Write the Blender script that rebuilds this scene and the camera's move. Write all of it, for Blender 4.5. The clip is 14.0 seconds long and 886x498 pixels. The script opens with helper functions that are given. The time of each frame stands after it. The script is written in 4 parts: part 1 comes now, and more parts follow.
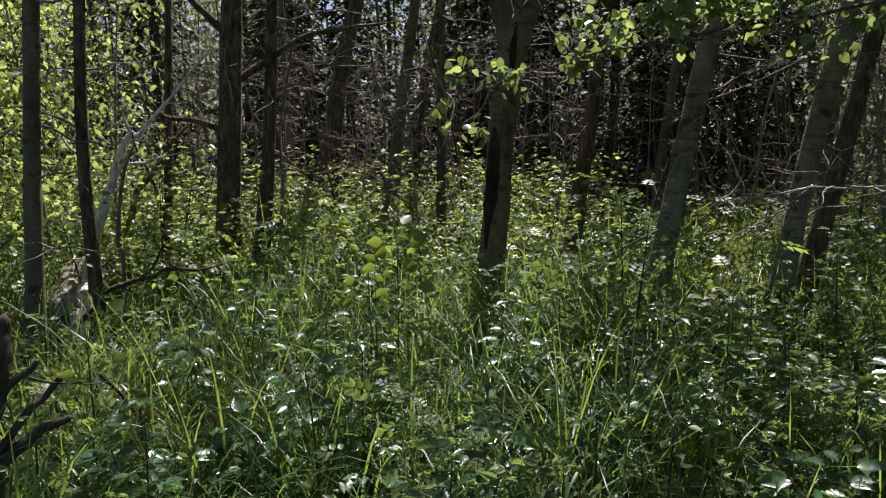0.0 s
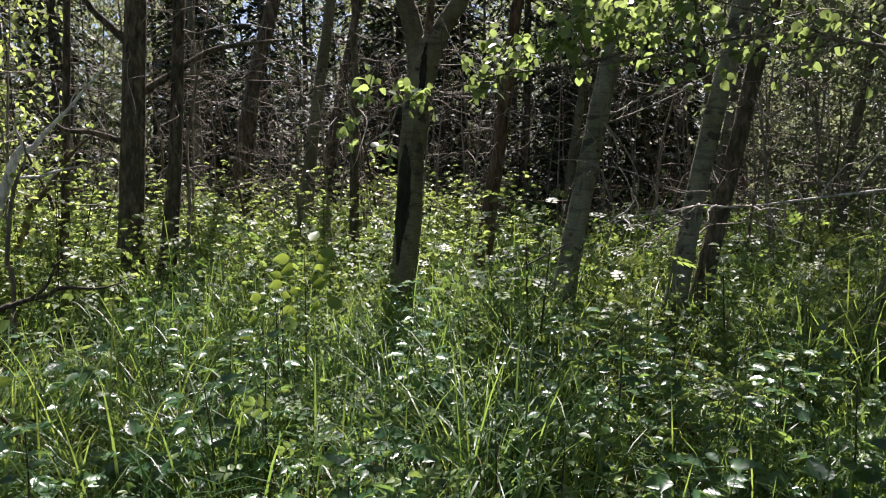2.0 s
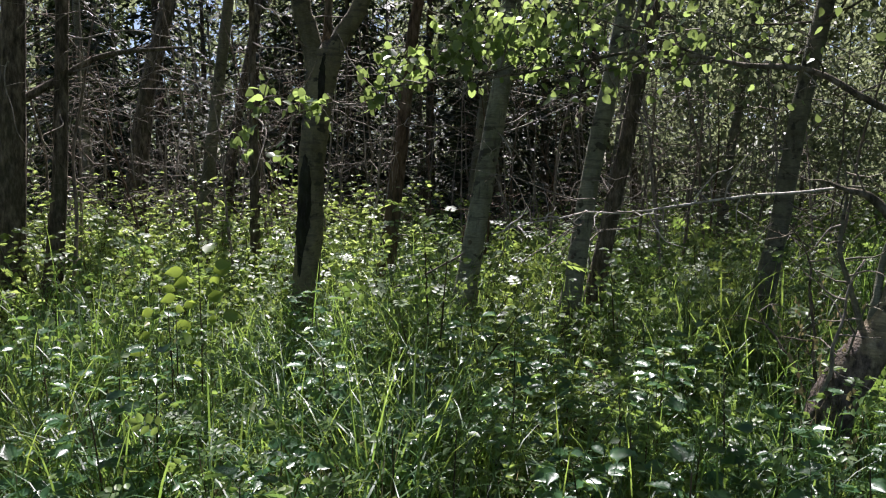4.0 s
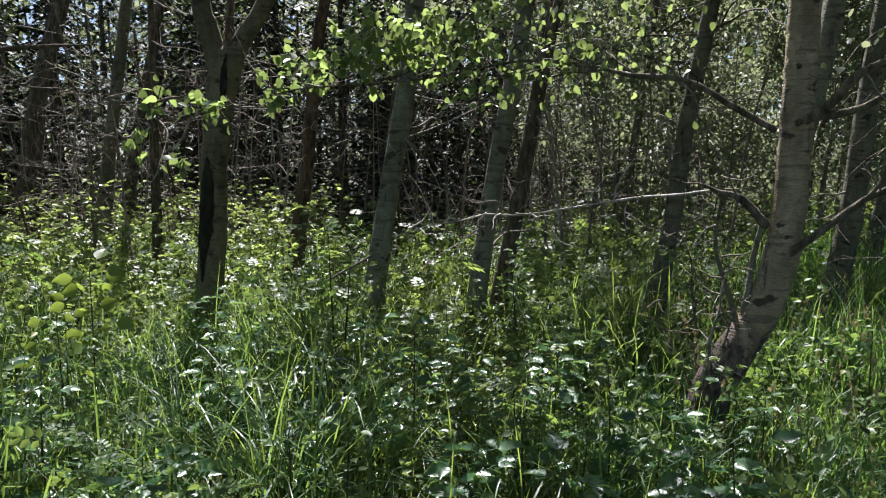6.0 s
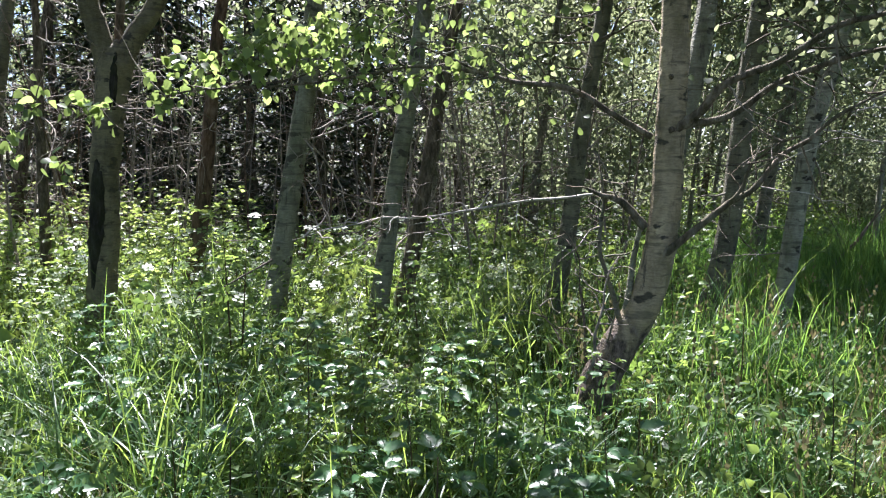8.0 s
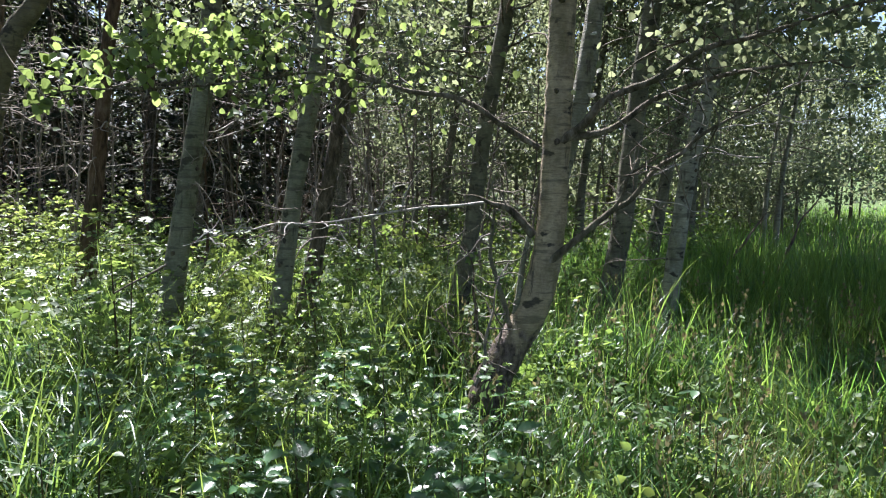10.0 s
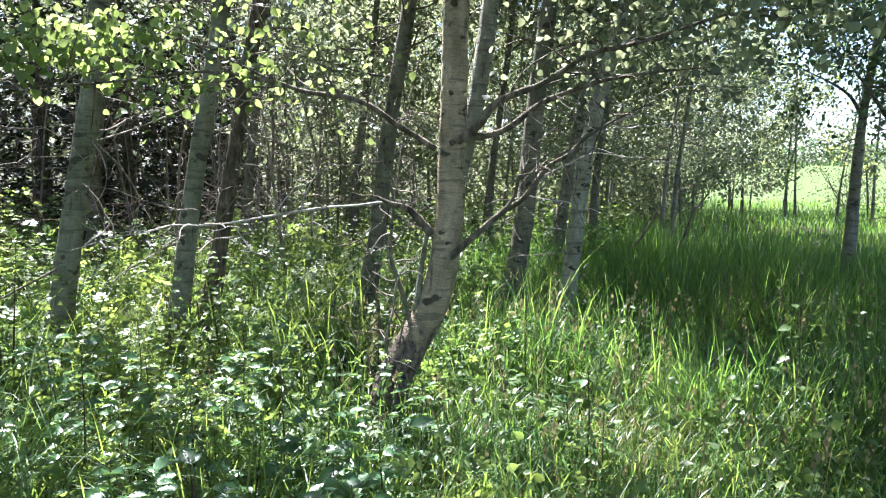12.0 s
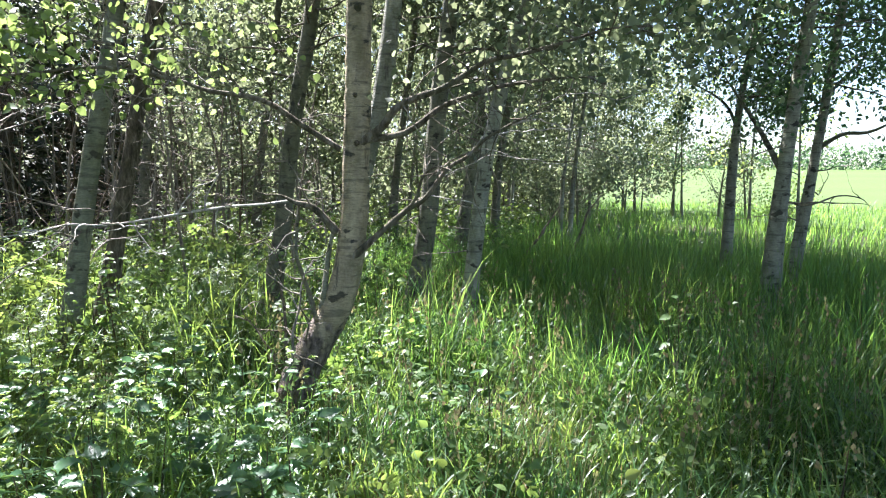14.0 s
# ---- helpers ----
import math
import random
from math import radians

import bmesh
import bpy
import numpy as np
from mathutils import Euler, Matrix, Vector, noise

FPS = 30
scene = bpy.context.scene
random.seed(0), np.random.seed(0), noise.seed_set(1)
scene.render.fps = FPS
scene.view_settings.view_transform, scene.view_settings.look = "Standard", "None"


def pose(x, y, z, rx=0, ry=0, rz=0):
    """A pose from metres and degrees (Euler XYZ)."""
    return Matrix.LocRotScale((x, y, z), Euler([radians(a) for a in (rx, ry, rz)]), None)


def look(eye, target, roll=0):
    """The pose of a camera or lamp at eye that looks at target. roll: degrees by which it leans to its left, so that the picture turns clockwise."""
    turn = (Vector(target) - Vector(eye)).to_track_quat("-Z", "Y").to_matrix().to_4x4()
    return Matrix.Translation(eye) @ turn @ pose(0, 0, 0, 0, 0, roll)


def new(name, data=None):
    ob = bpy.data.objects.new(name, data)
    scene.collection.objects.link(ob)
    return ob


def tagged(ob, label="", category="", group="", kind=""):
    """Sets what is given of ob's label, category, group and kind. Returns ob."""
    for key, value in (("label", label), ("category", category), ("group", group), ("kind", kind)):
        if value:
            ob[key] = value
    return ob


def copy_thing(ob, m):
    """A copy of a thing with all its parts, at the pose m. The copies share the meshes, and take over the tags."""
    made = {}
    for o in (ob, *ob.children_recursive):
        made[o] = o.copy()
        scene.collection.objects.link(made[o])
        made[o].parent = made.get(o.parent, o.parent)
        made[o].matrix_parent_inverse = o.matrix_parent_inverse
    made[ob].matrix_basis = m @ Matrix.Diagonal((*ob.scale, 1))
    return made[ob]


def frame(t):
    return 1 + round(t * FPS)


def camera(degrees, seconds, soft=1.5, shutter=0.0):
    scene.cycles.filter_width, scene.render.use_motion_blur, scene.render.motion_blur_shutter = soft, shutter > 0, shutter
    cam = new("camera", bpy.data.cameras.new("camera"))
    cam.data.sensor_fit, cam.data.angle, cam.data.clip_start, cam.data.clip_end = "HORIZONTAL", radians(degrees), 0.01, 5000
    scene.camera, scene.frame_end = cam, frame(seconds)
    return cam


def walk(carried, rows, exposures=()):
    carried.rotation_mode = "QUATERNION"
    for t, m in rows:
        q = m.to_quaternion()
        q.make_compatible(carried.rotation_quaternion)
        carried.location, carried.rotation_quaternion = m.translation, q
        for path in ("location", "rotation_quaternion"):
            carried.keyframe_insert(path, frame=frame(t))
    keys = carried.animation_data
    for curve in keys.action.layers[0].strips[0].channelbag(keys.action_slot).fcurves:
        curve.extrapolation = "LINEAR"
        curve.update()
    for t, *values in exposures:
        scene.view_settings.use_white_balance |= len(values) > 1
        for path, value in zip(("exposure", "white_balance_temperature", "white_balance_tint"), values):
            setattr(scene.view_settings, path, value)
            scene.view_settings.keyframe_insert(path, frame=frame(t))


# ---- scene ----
cam = camera(65.2, 14.0, soft=1.1)
ROWS = [
    (0, -0.006, 0.003, 1.499, -8.24, -0.30, -0.60),
    (0.5, 0.014, -0.006, 1.503, -8.04, -1.87, -0.44),
    (1, 0.031, -0.017, 1.505, -7.69, -3.49, -0.20),
    (1.5, 0.046, -0.030, 1.505, -7.28, -5.20, -0.02),
    (2, 0.059, -0.043, 1.504, -6.92, -7.00, 0.06),
    (2.5, 0.073, -0.058, 1.503, -6.66, -8.85, 0.14),
    (3, 0.087, -0.074, 1.502, -6.48, -10.81, 0.05),
    (3.2, 0.092, -0.081, 1.502, -6.42, -11.55, 0.06),
    (5.3, 0.163, -0.163, 1.502, -5.80, -18.91, -0.34),
    (5.5, 0.171, -0.171, 1.503, -5.88, -19.55, -0.17),
    (6, 0.192, -0.194, 1.506, -5.93, -21.17, -0.22),
    (6.5, 0.215, -0.217, 1.509, -5.94, -22.81, -0.16),
    (7, 0.239, -0.241, 1.514, -5.92, -24.57, -0.18),
    (7.5, 0.264, -0.266, 1.520, -5.90, -26.29, -0.16),
    (8, 0.290, -0.291, 1.527, -5.96, -27.92, -0.24),
    (8.2, 0.300, -0.302, 1.530, -6.00, -28.57, -0.28),
    (10.3, 0.395, -0.413, 1.564, -5.92, -35.61, 0.10),
    (10.5, 0.401, -0.424, 1.568, -6.05, -36.19, -0.31),
    (11, 0.415, -0.451, 1.575, -6.00, -37.97, -0.11),
    (11.5, 0.423, -0.477, 1.582, -6.07, -39.78, -0.03),
    (12, 0.425, -0.504, 1.587, -6.14, -41.62, 0.26),
    (12.5, 0.418, -0.530, 1.590, -6.15, -43.50, 0.34),
    (13, 0.402, -0.555, 1.591, -6.15, -45.42, 0.44),
    (13.5, 0.375, -0.579, 1.588, -6.10, -47.39, 0.52),
    (14, 0.336, -0.603, 1.582, -6.00, -49.45, 0.63),
]
walk(cam, [(t, pose(x, y, z, 90 + pitch, 0, yaw) @ pose(0, 0, 0, 0, 0, roll)) for t, x, y, z, pitch, yaw, roll in ROWS],
     exposures=[(0, .92, 6250, 25), (1, 1.65, 6250, 25), (2, 1.4, 6250, 24), (3, 1.25, 6150, 23), (5.5, 1.5, 5950, 19), (6.5, 1.25, 5950, 19), (7.5, 2.1, 5850, 20), (8, 2.2, 5800, 20), (10.5, 1.98, 5800, 19), (11, 2.22, 5800, 19), (12, 2.8, 5800, 18), (13, 2.8, 5800, 17), (14, 2.75, 5800, 17)])

# ---- daylight ----
SUN_AZ, SUN_EL = radians(14), radians(57)
world = bpy.data.worlds.new("sky")
scene.world = world
world.use_nodes = True
sky = world.node_tree.nodes.new("ShaderNodeTexSky")
sky.sky_type, sky.sun_disc, sky.sun_elevation, sky.sun_rotation = "NISHITA", False, SUN_EL, SUN_AZ
world.node_tree.links.new(sky.outputs[0], world.node_tree.nodes["Background"].inputs[0])
world.node_tree.nodes["Background"].inputs[1].default_value = 0.05
sun = new("sun", bpy.data.lights.new("sun", "SUN"))
sun.data.energy, sun.data.angle, sun.data.color = 5.0, radians(0.53), (1.0, 0.95, 0.86)
sun.matrix_world = look((math.sin(SUN_AZ) * math.cos(SUN_EL) * 50, math.cos(SUN_AZ) * math.cos(SUN_EL) * 50, math.sin(SUN_EL) * 50), (0, 0, 0))

rng = np.random.default_rng(7)


# ---- materials ----
class Nodes:
    """A small helper to wire node materials."""

    def __init__(self, name):
        self.mat = bpy.data.materials.new(name)
        self.mat.use_nodes = True
        self.tree = self.mat.node_tree
        self.tree.nodes.clear()
        self.out = self.add("ShaderNodeOutputMaterial")

    def add(self, kind, **values):
        node = self.tree.nodes.new(kind)
        for key, value in values.items():
            key = key.replace("_", " ").title() if key not in ("w", "fac") else key
            node.inputs[key].default_value = value
        return node

    def link(self, a, b):
        self.tree.links.new(a, b)

    def coords(self, sx=1, sy=1, sz=1, kind="Object"):
        c, m = self.add("ShaderNodeTexCoord"), self.add("ShaderNodeMapping")
        m.inputs["Scale"].default_value = (sx, sy, sz)
        self.link(c.outputs[kind], m.inputs[0])
        return m.outputs[0]

    def noise(self, vec, scale, detail=5, rough=0.6):
        n = self.add("ShaderNodeTexNoise", scale=scale, detail=detail, roughness=rough)
        self.link(vec, n.inputs["Vector"])
        return n.outputs["Fac"]

    def ramp(self, value, stops):
        r = self.add("ShaderNodeValToRGB")
        while len(r.color_ramp.elements) < len(stops):
            r.color_ramp.elements.new(0.5)
        for e, (p, c) in zip(r.color_ramp.elements, stops):
            e.position, e.color = p, (*c, 1) if len(c) == 3 else c
        self.link(value, r.inputs[0])
        return r.outputs[0]

    def mix(self, fac, a, b, mode="MIX"):
        n = self.tree.nodes.new("ShaderNodeMix")
        n.data_type, n.blend_type = "RGBA", mode
        for sock, v in ((n.inputs[0], fac), (n.inputs[6], a), (n.inputs[7], b)):
            if hasattr(v, "is_output"):
                self.link(v, sock)
            else:
                sock.default_value = v if isinstance(v, (int, float)) else (*v, 1)
        return n.outputs[2]

    def bump(self, height, strength, distance):
        b = self.add("ShaderNodeBump", strength=strength, distance=distance)
        self.link(height, b.inputs["Height"])
        return b.outputs[0]

    def finish(self, color, rough, normal=None, spec=0.5):
        p = self.add("ShaderNodeBsdfPrincipled")
        p.inputs["Specular IOR Level"].default_value = spec
        self.link(color, p.inputs["Base Color"])
        if hasattr(rough, "is_output"):
            self.link(rough, p.inputs["Roughness"])
        else:
            p.inputs["Roughness"].default_value = rough
        if normal:
            self.link(normal, p.inputs["Normal"])
        self.link(p.outputs[0], self.out.inputs[0])
        return self.mat


def leaf_material(name, dark, light, through_colour, share=0.45, rough=0.38, spec=0.5, patch=0.0):
    n = Nodes(name)
    geo = n.add("ShaderNodeNewGeometry")
    rand = geo.outputs["Random Per Island"]
    blotch = n.noise(n.coords(), 35, 3)
    colour = n.ramp(rand, [(0.0, tuple(0.75 * v for v in dark)), (0.45, dark), (0.8, light), (0.97, light), (1.0, (light[0] * 1.8, light[1] * 1.15, light[2]))])
    colour = n.mix(0.35, colour, n.ramp(blotch, [(0.35, (0.45, 0.5, 0.4)), (0.65, (1, 1, 1))]), "MULTIPLY")
    tc = n.ramp(rand, [(0.0, tuple(0.4 * v for v in through_colour)), (1.0, through_colour)])
    if patch:
        # Drifts of lusher and drier growth, about a metre across.
        tint = n.ramp(n.noise(n.coords(), 0.9, 4, 0.6), [(0.36, (0.55, 0.75, 0.55)), (0.5, (1, 1, 1)), (0.64, (1.25, 1.1, 0.9))])
        colour, tc = n.mix(patch, colour, tint, "MULTIPLY"), n.mix(patch, tc, tint, "MULTIPLY")
    p = n.add("ShaderNodeBsdfPrincipled")
    p.inputs["Roughness"].default_value = rough
    p.inputs["Specular IOR Level"].default_value = spec
    n.link(colour, p.inputs["Base Color"])
    t = n.add("ShaderNodeBsdfTranslucent")
    n.link(tc, t.inputs[0])
    m = n.tree.nodes.new("ShaderNodeMixShader")
    m.inputs[0].default_value = share
    n.link(p.outputs[0], m.inputs[1])
    n.link(t.outputs[0], m.inputs[2])
    n.link(m.outputs[0], n.out.inputs[0])
    return n.mat


def bark_pale(name, base=(0.30, 0.30, 0.25), dark=(0.045, 0.04, 0.033), foot=0.0):
    """Smooth grey-green aspen bark with dark scars and lenticels."""
    n = Nodes(name)
    soft = n.noise(n.coords(1, 1, 0.5), 5.0, 6, 0.7)
    fine = n.noise(n.coords(1, 1, 3.5), 30, 4)
    bands = n.noise(n.coords(1.2, 1.2, 9), 3.2, 3, 0.5)
    scars = n.noise(n.coords(1, 1, 1.6), 7.5, 4, 0.55)
    colour = n.ramp(soft, [(0.34, (base[0] * 0.5, base[1] * 0.52, base[2] * 0.4)), (0.5, base), (0.66, (base[0] * 1.5, base[1] * 1.5, base[2] * 1.45))])
    colour = n.mix(n.ramp(bands, [(0.56, (0, 0, 0)), (0.64, (0.6, 0.6, 0.6))]), colour, tuple(1.6 * v for v in dark))
    colour = n.mix(n.ramp(scars, [(0.59, (0, 0, 0)), (0.64, (1, 1, 1))]), colour, dark)
    olive = n.noise(n.coords(1, 1, 0.4), 1.6, 5, 0.65)
    colour = n.mix(n.ramp(olive, [(0.42, (0, 0, 0)), (0.62, (0.55, 0.55, 0.55))]), colour, (base[0] * 0.55, base[1] * 0.58, base[2] * 0.45))
    crack = n.noise(n.coords(1, 1, 0.18), 17, 6, 0.7)
    colour = n.mix(n.ramp(crack, [(0.33, (0.8, 0.8, 0.8)), (0.42, (0, 0, 0))]), colour, tuple(1.3 * v for v in dark))
    colour = n.mix(0.4, colour, n.ramp(fine, [(0.32, (0.3, 0.3, 0.28)), (0.66, (1.25, 1.25, 1.25))]), "MULTIPLY")
    if foot:
        # Old, cracked bark covers the foot of the trunk, with a ragged upper edge.
        split, sums = n.add("ShaderNodeSeparateXYZ"), n.tree.nodes.new("ShaderNodeMath")
        n.link(n.coords(), split.inputs[0])
        sums.operation = "ADD"
        n.link(split.outputs[2], sums.inputs[0])
        n.link(n.noise(n.coords(1, 1, 0.6), 9, 5), sums.inputs[1])
        crack = n.noise(n.coords(1, 1, 0.45), 32, 5, 0.65)
        old = n.ramp(crack, [(0.36, (0.025, 0.02, 0.016)), (0.5, (0.1, 0.077, 0.062)), (0.72, (0.27, 0.215, 0.185))])
        half = n.tree.nodes.new("ShaderNodeMath")
        half.operation = "MULTIPLY"
        half.inputs[1].default_value = 0.5
        n.link(sums.outputs[0], half.inputs[0])
        colour = n.mix(n.ramp(half.outputs[0], [(foot, (1, 1, 1)), (foot + 0.06, (0, 0, 0))]), colour, old)
    return n.finish(colour, 0.75, n.bump(n.mix(0.5, crack, fine), 0.9, 0.02), 0.3)


def bark_dark(name, base=(0.055, 0.042, 0.029), pale=(0.18, 0.145, 0.1)):
    """Furrowed old bark with paler ridges and a little moss."""
    n = Nodes(name)
    ridges = n.noise(n.coords(1, 1, 0.3), 22, 6, 0.7)
    soft = n.noise(n.coords(), 2.2, 4)
    colour = n.ramp(ridges, [(0.36, tuple(0.3 * v for v in base)), (0.5, base), (0.68, pale)])
    colour = n.mix(n.ramp(soft, [(0.45, (0, 0, 0)), (0.7, (0.5, 0.5, 0.5))]), colour, (0.06, 0.07, 0.03))
    return n.finish(colour, 0.85, n.bump(ridges, 1.0, 0.035), 0.25)


def wood_dead(name, base=(0.32, 0.29, 0.25)):
    n = Nodes(name)
    grain = n.noise(n.coords(1, 1, 0.3), 40, 5)
    soft = n.noise(n.coords(), 4, 4)
    colour = n.ramp(grain, [(0.3, tuple(0.25 * v for v in base)), (0.55, base), (0.8, tuple(min(1, 1.5 * v) for v in base))])
    colour = n.mix(n.ramp(soft, [(0.45, (0, 0, 0)), (0.65, (0.7, 0.7, 0.7))]), colour, tuple(0.3 * v for v in base))
    return n.finish(colour, 0.8, n.bump(grain, 0.6, 0.006), 0.3)


def ground_material():
    n = Nodes("forest_floor")
    v = n.coords()
    big, mid, fine = n.noise(v, 0.35, 4), n.noise(v, 5, 6), n.noise(v, 60, 5)
    colour = n.ramp(mid, [(0.3, (0.018, 0.014, 0.009)), (0.5, (0.05, 0.042, 0.022)), (0.7, (0.06, 0.075, 0.022))])
    colour = n.mix(n.ramp(big, [(0.35, (0, 0, 0)), (0.65, (0.6, 0.6, 0.6))]), colour, (0.045, 0.08, 0.018))
    colour = n.mix(0.6, colour, n.ramp(fine, [(0.3, (0.4, 0.4, 0.4)), (0.7, (1.3, 1.25, 1.1))]), "MULTIPLY")
    return n.finish(colour, 0.95, n.bump(fine, 0.8, 0.03), 0.2)


def field_material():
    n = Nodes("mown_field")
    v = n.coords()
    big, fine = n.noise(n.coords(1, 0.25, 1), 0.05, 5), n.noise(v, 3, 6)
    colour = n.ramp(big, [(0.3, (0.062, 0.1, 0.024)), (0.7, (0.085, 0.125, 0.034))])
    colour = n.mix(0.5, colour, n.ramp(fine, [(0.3, (0.6, 0.65, 0.5)), (0.7, (1.1, 1.1, 1.0))]), "MULTIPLY")
    return n.finish(colour, 0.9, n.bump(fine, 0.6, 0.05), 0.2)


BARK_PALE = bark_pale("aspen_bark", (0.212, 0.21, 0.15))
BARK_GREY = bark_pale("grey_aspen_bark", (0.162, 0.156, 0.108))
BARK_BENT = bark_pale("bent_aspen_bark", (0.35, 0.285, 0.19), foot=0.6)
BARK_MEADOW = bark_pale("meadow_aspen_bark", (0.27, 0.265, 0.21))
BARK_OLIVE = bark_pale("olive_bark", (0.17, 0.148, 0.09))
BARK_DARK = bark_dark("furrowed_bark", (0.1, 0.08, 0.058), (0.27, 0.225, 0.165))
BARK_LIMB = bark_dark("limb_bark", (0.135, 0.11, 0.076), (0.3, 0.26, 0.2))
BARK_BROWN = bark_dark("brown_bark", (0.11, 0.07, 0.045), (0.2, 0.15, 0.11))
DEAD = wood_dead("weathered_dead_wood", (0.5, 0.46, 0.41))
DEAD_DARK = wood_dead("dark_dead_wood", (0.22, 0.18, 0.14))
TWIG = wood_dead("grey_twig", (0.3, 0.26, 0.21))
SCAR = bark_dark("black_scar", (0.018, 0.015, 0.012), (0.05, 0.045, 0.04))
LEAF_ASPEN = leaf_material("aspen_leaf", (0.05, 0.095, 0.03), (0.11, 0.165, 0.05), (0.41, 0.55, 0.15), 0.5, 0.36, 0.6)
LEAF_CANOPY = leaf_material("canopy_leaf", (0.055, 0.088, 0.045), (0.125, 0.165, 0.09), (0.39, 0.45, 0.22), 0.48, 0.5, 0.32)
LEAF_HANGING = leaf_material("shaded_leaf", (0.055, 0.085, 0.055), (0.145, 0.185, 0.105), (0.43, 0.49, 0.25), 0.48, 0.4, 0.45)
# Lighter leaf copy: sunlight on thicket, poplars and thin trees is painted into its colour.
LEAF_SUNLIT = leaf_material("sunlit_leaf", (0.08, 0.13, 0.035), (0.17, 0.24, 0.07), (0.56, 0.7, 0.17), 0.54, 0.36, 0.5)
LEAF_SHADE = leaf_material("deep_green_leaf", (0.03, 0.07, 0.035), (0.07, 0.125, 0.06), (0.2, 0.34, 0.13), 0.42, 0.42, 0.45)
LEAF_BRAMBLE = leaf_material("bramble_leaf", (0.045, 0.12, 0.05), (0.13, 0.24, 0.1), (0.28, 0.46, 0.1), 0.4, 0.34, 0.65, 0.4)
LEAF_UNDER = leaf_material("undergrowth_leaf", (0.06, 0.115, 0.035), (0.16, 0.235, 0.085), (0.42, 0.58, 0.12), 0.45, 0.44, 0.42, 0.6)
LEAF_BRIGHT = leaf_material("yellow_green_leaf", (0.08, 0.15, 0.025), (0.14, 0.21, 0.035), (0.42, 0.56, 0.08), 0.52, 0.4)
GRASS = leaf_material("grass_blade", (0.03, 0.09, 0.028), (0.09, 0.18, 0.062), (0.38, 0.55, 0.1), 0.46, 0.4, 0.45, 0.7)
MEADOW = leaf_material("meadow_grass", (0.016, 0.07, 0.026), (0.055, 0.145, 0.055), (0.36, 0.6, 0.1), 0.55, 0.42, 0.4, 0.9)
NEEDLES = leaf_material("spruce_needles", (0.02, 0.034, 0.017), (0.055, 0.07, 0.038), (0.06, 0.09, 0.03), 0.2, 0.6, 0.3)
STRAW = leaf_material("dry_grass", (0.2, 0.17, 0.085), (0.34, 0.3, 0.16), (0.34, 0.3, 0.13), 0.35, 0.6, 0.3)
STEM = wood_dead("plant_stem", (0.1, 0.075, 0.035))
FLOOR, FIELD = ground_material(), field_material()


# ---- mesh helpers ----
def soup(name, verts, tris, material, smooth=False):
    """A mesh from arrays of vertices and triangles."""
    verts, tris = np.asarray(verts, np.float32).reshape(-1, 3), np.asarray(tris, np.int32).reshape(-1, 3)
    me = bpy.data.meshes.new(name)
    me.vertices.add(len(verts))
    me.vertices.foreach_set("co", verts.ravel())
    me.loops.add(tris.size)
    me.loops.foreach_set("vertex_index", tris.ravel())
    me.polygons.add(len(tris))
    me.polygons.foreach_set("loop_start", np.arange(0, tris.size, 3, dtype=np.int32))
    me.update(calc_edges=True)
    if smooth:
        me.polygons.foreach_set("use_smooth", np.ones(len(tris), bool))
    me.materials.append(material)
    return me


def part(name, me, parent, label=""):
    ob = new(name, me)
    ob.parent = parent
    return tagged(ob, label) if label else ob


def thing(name, x, y, z, label, category, group="", kind=""):
    ob = new(name)
    ob.location = (x, y, z)
    ob.empty_display_size = 0.1
    return tagged(ob, label, category, group, kind)


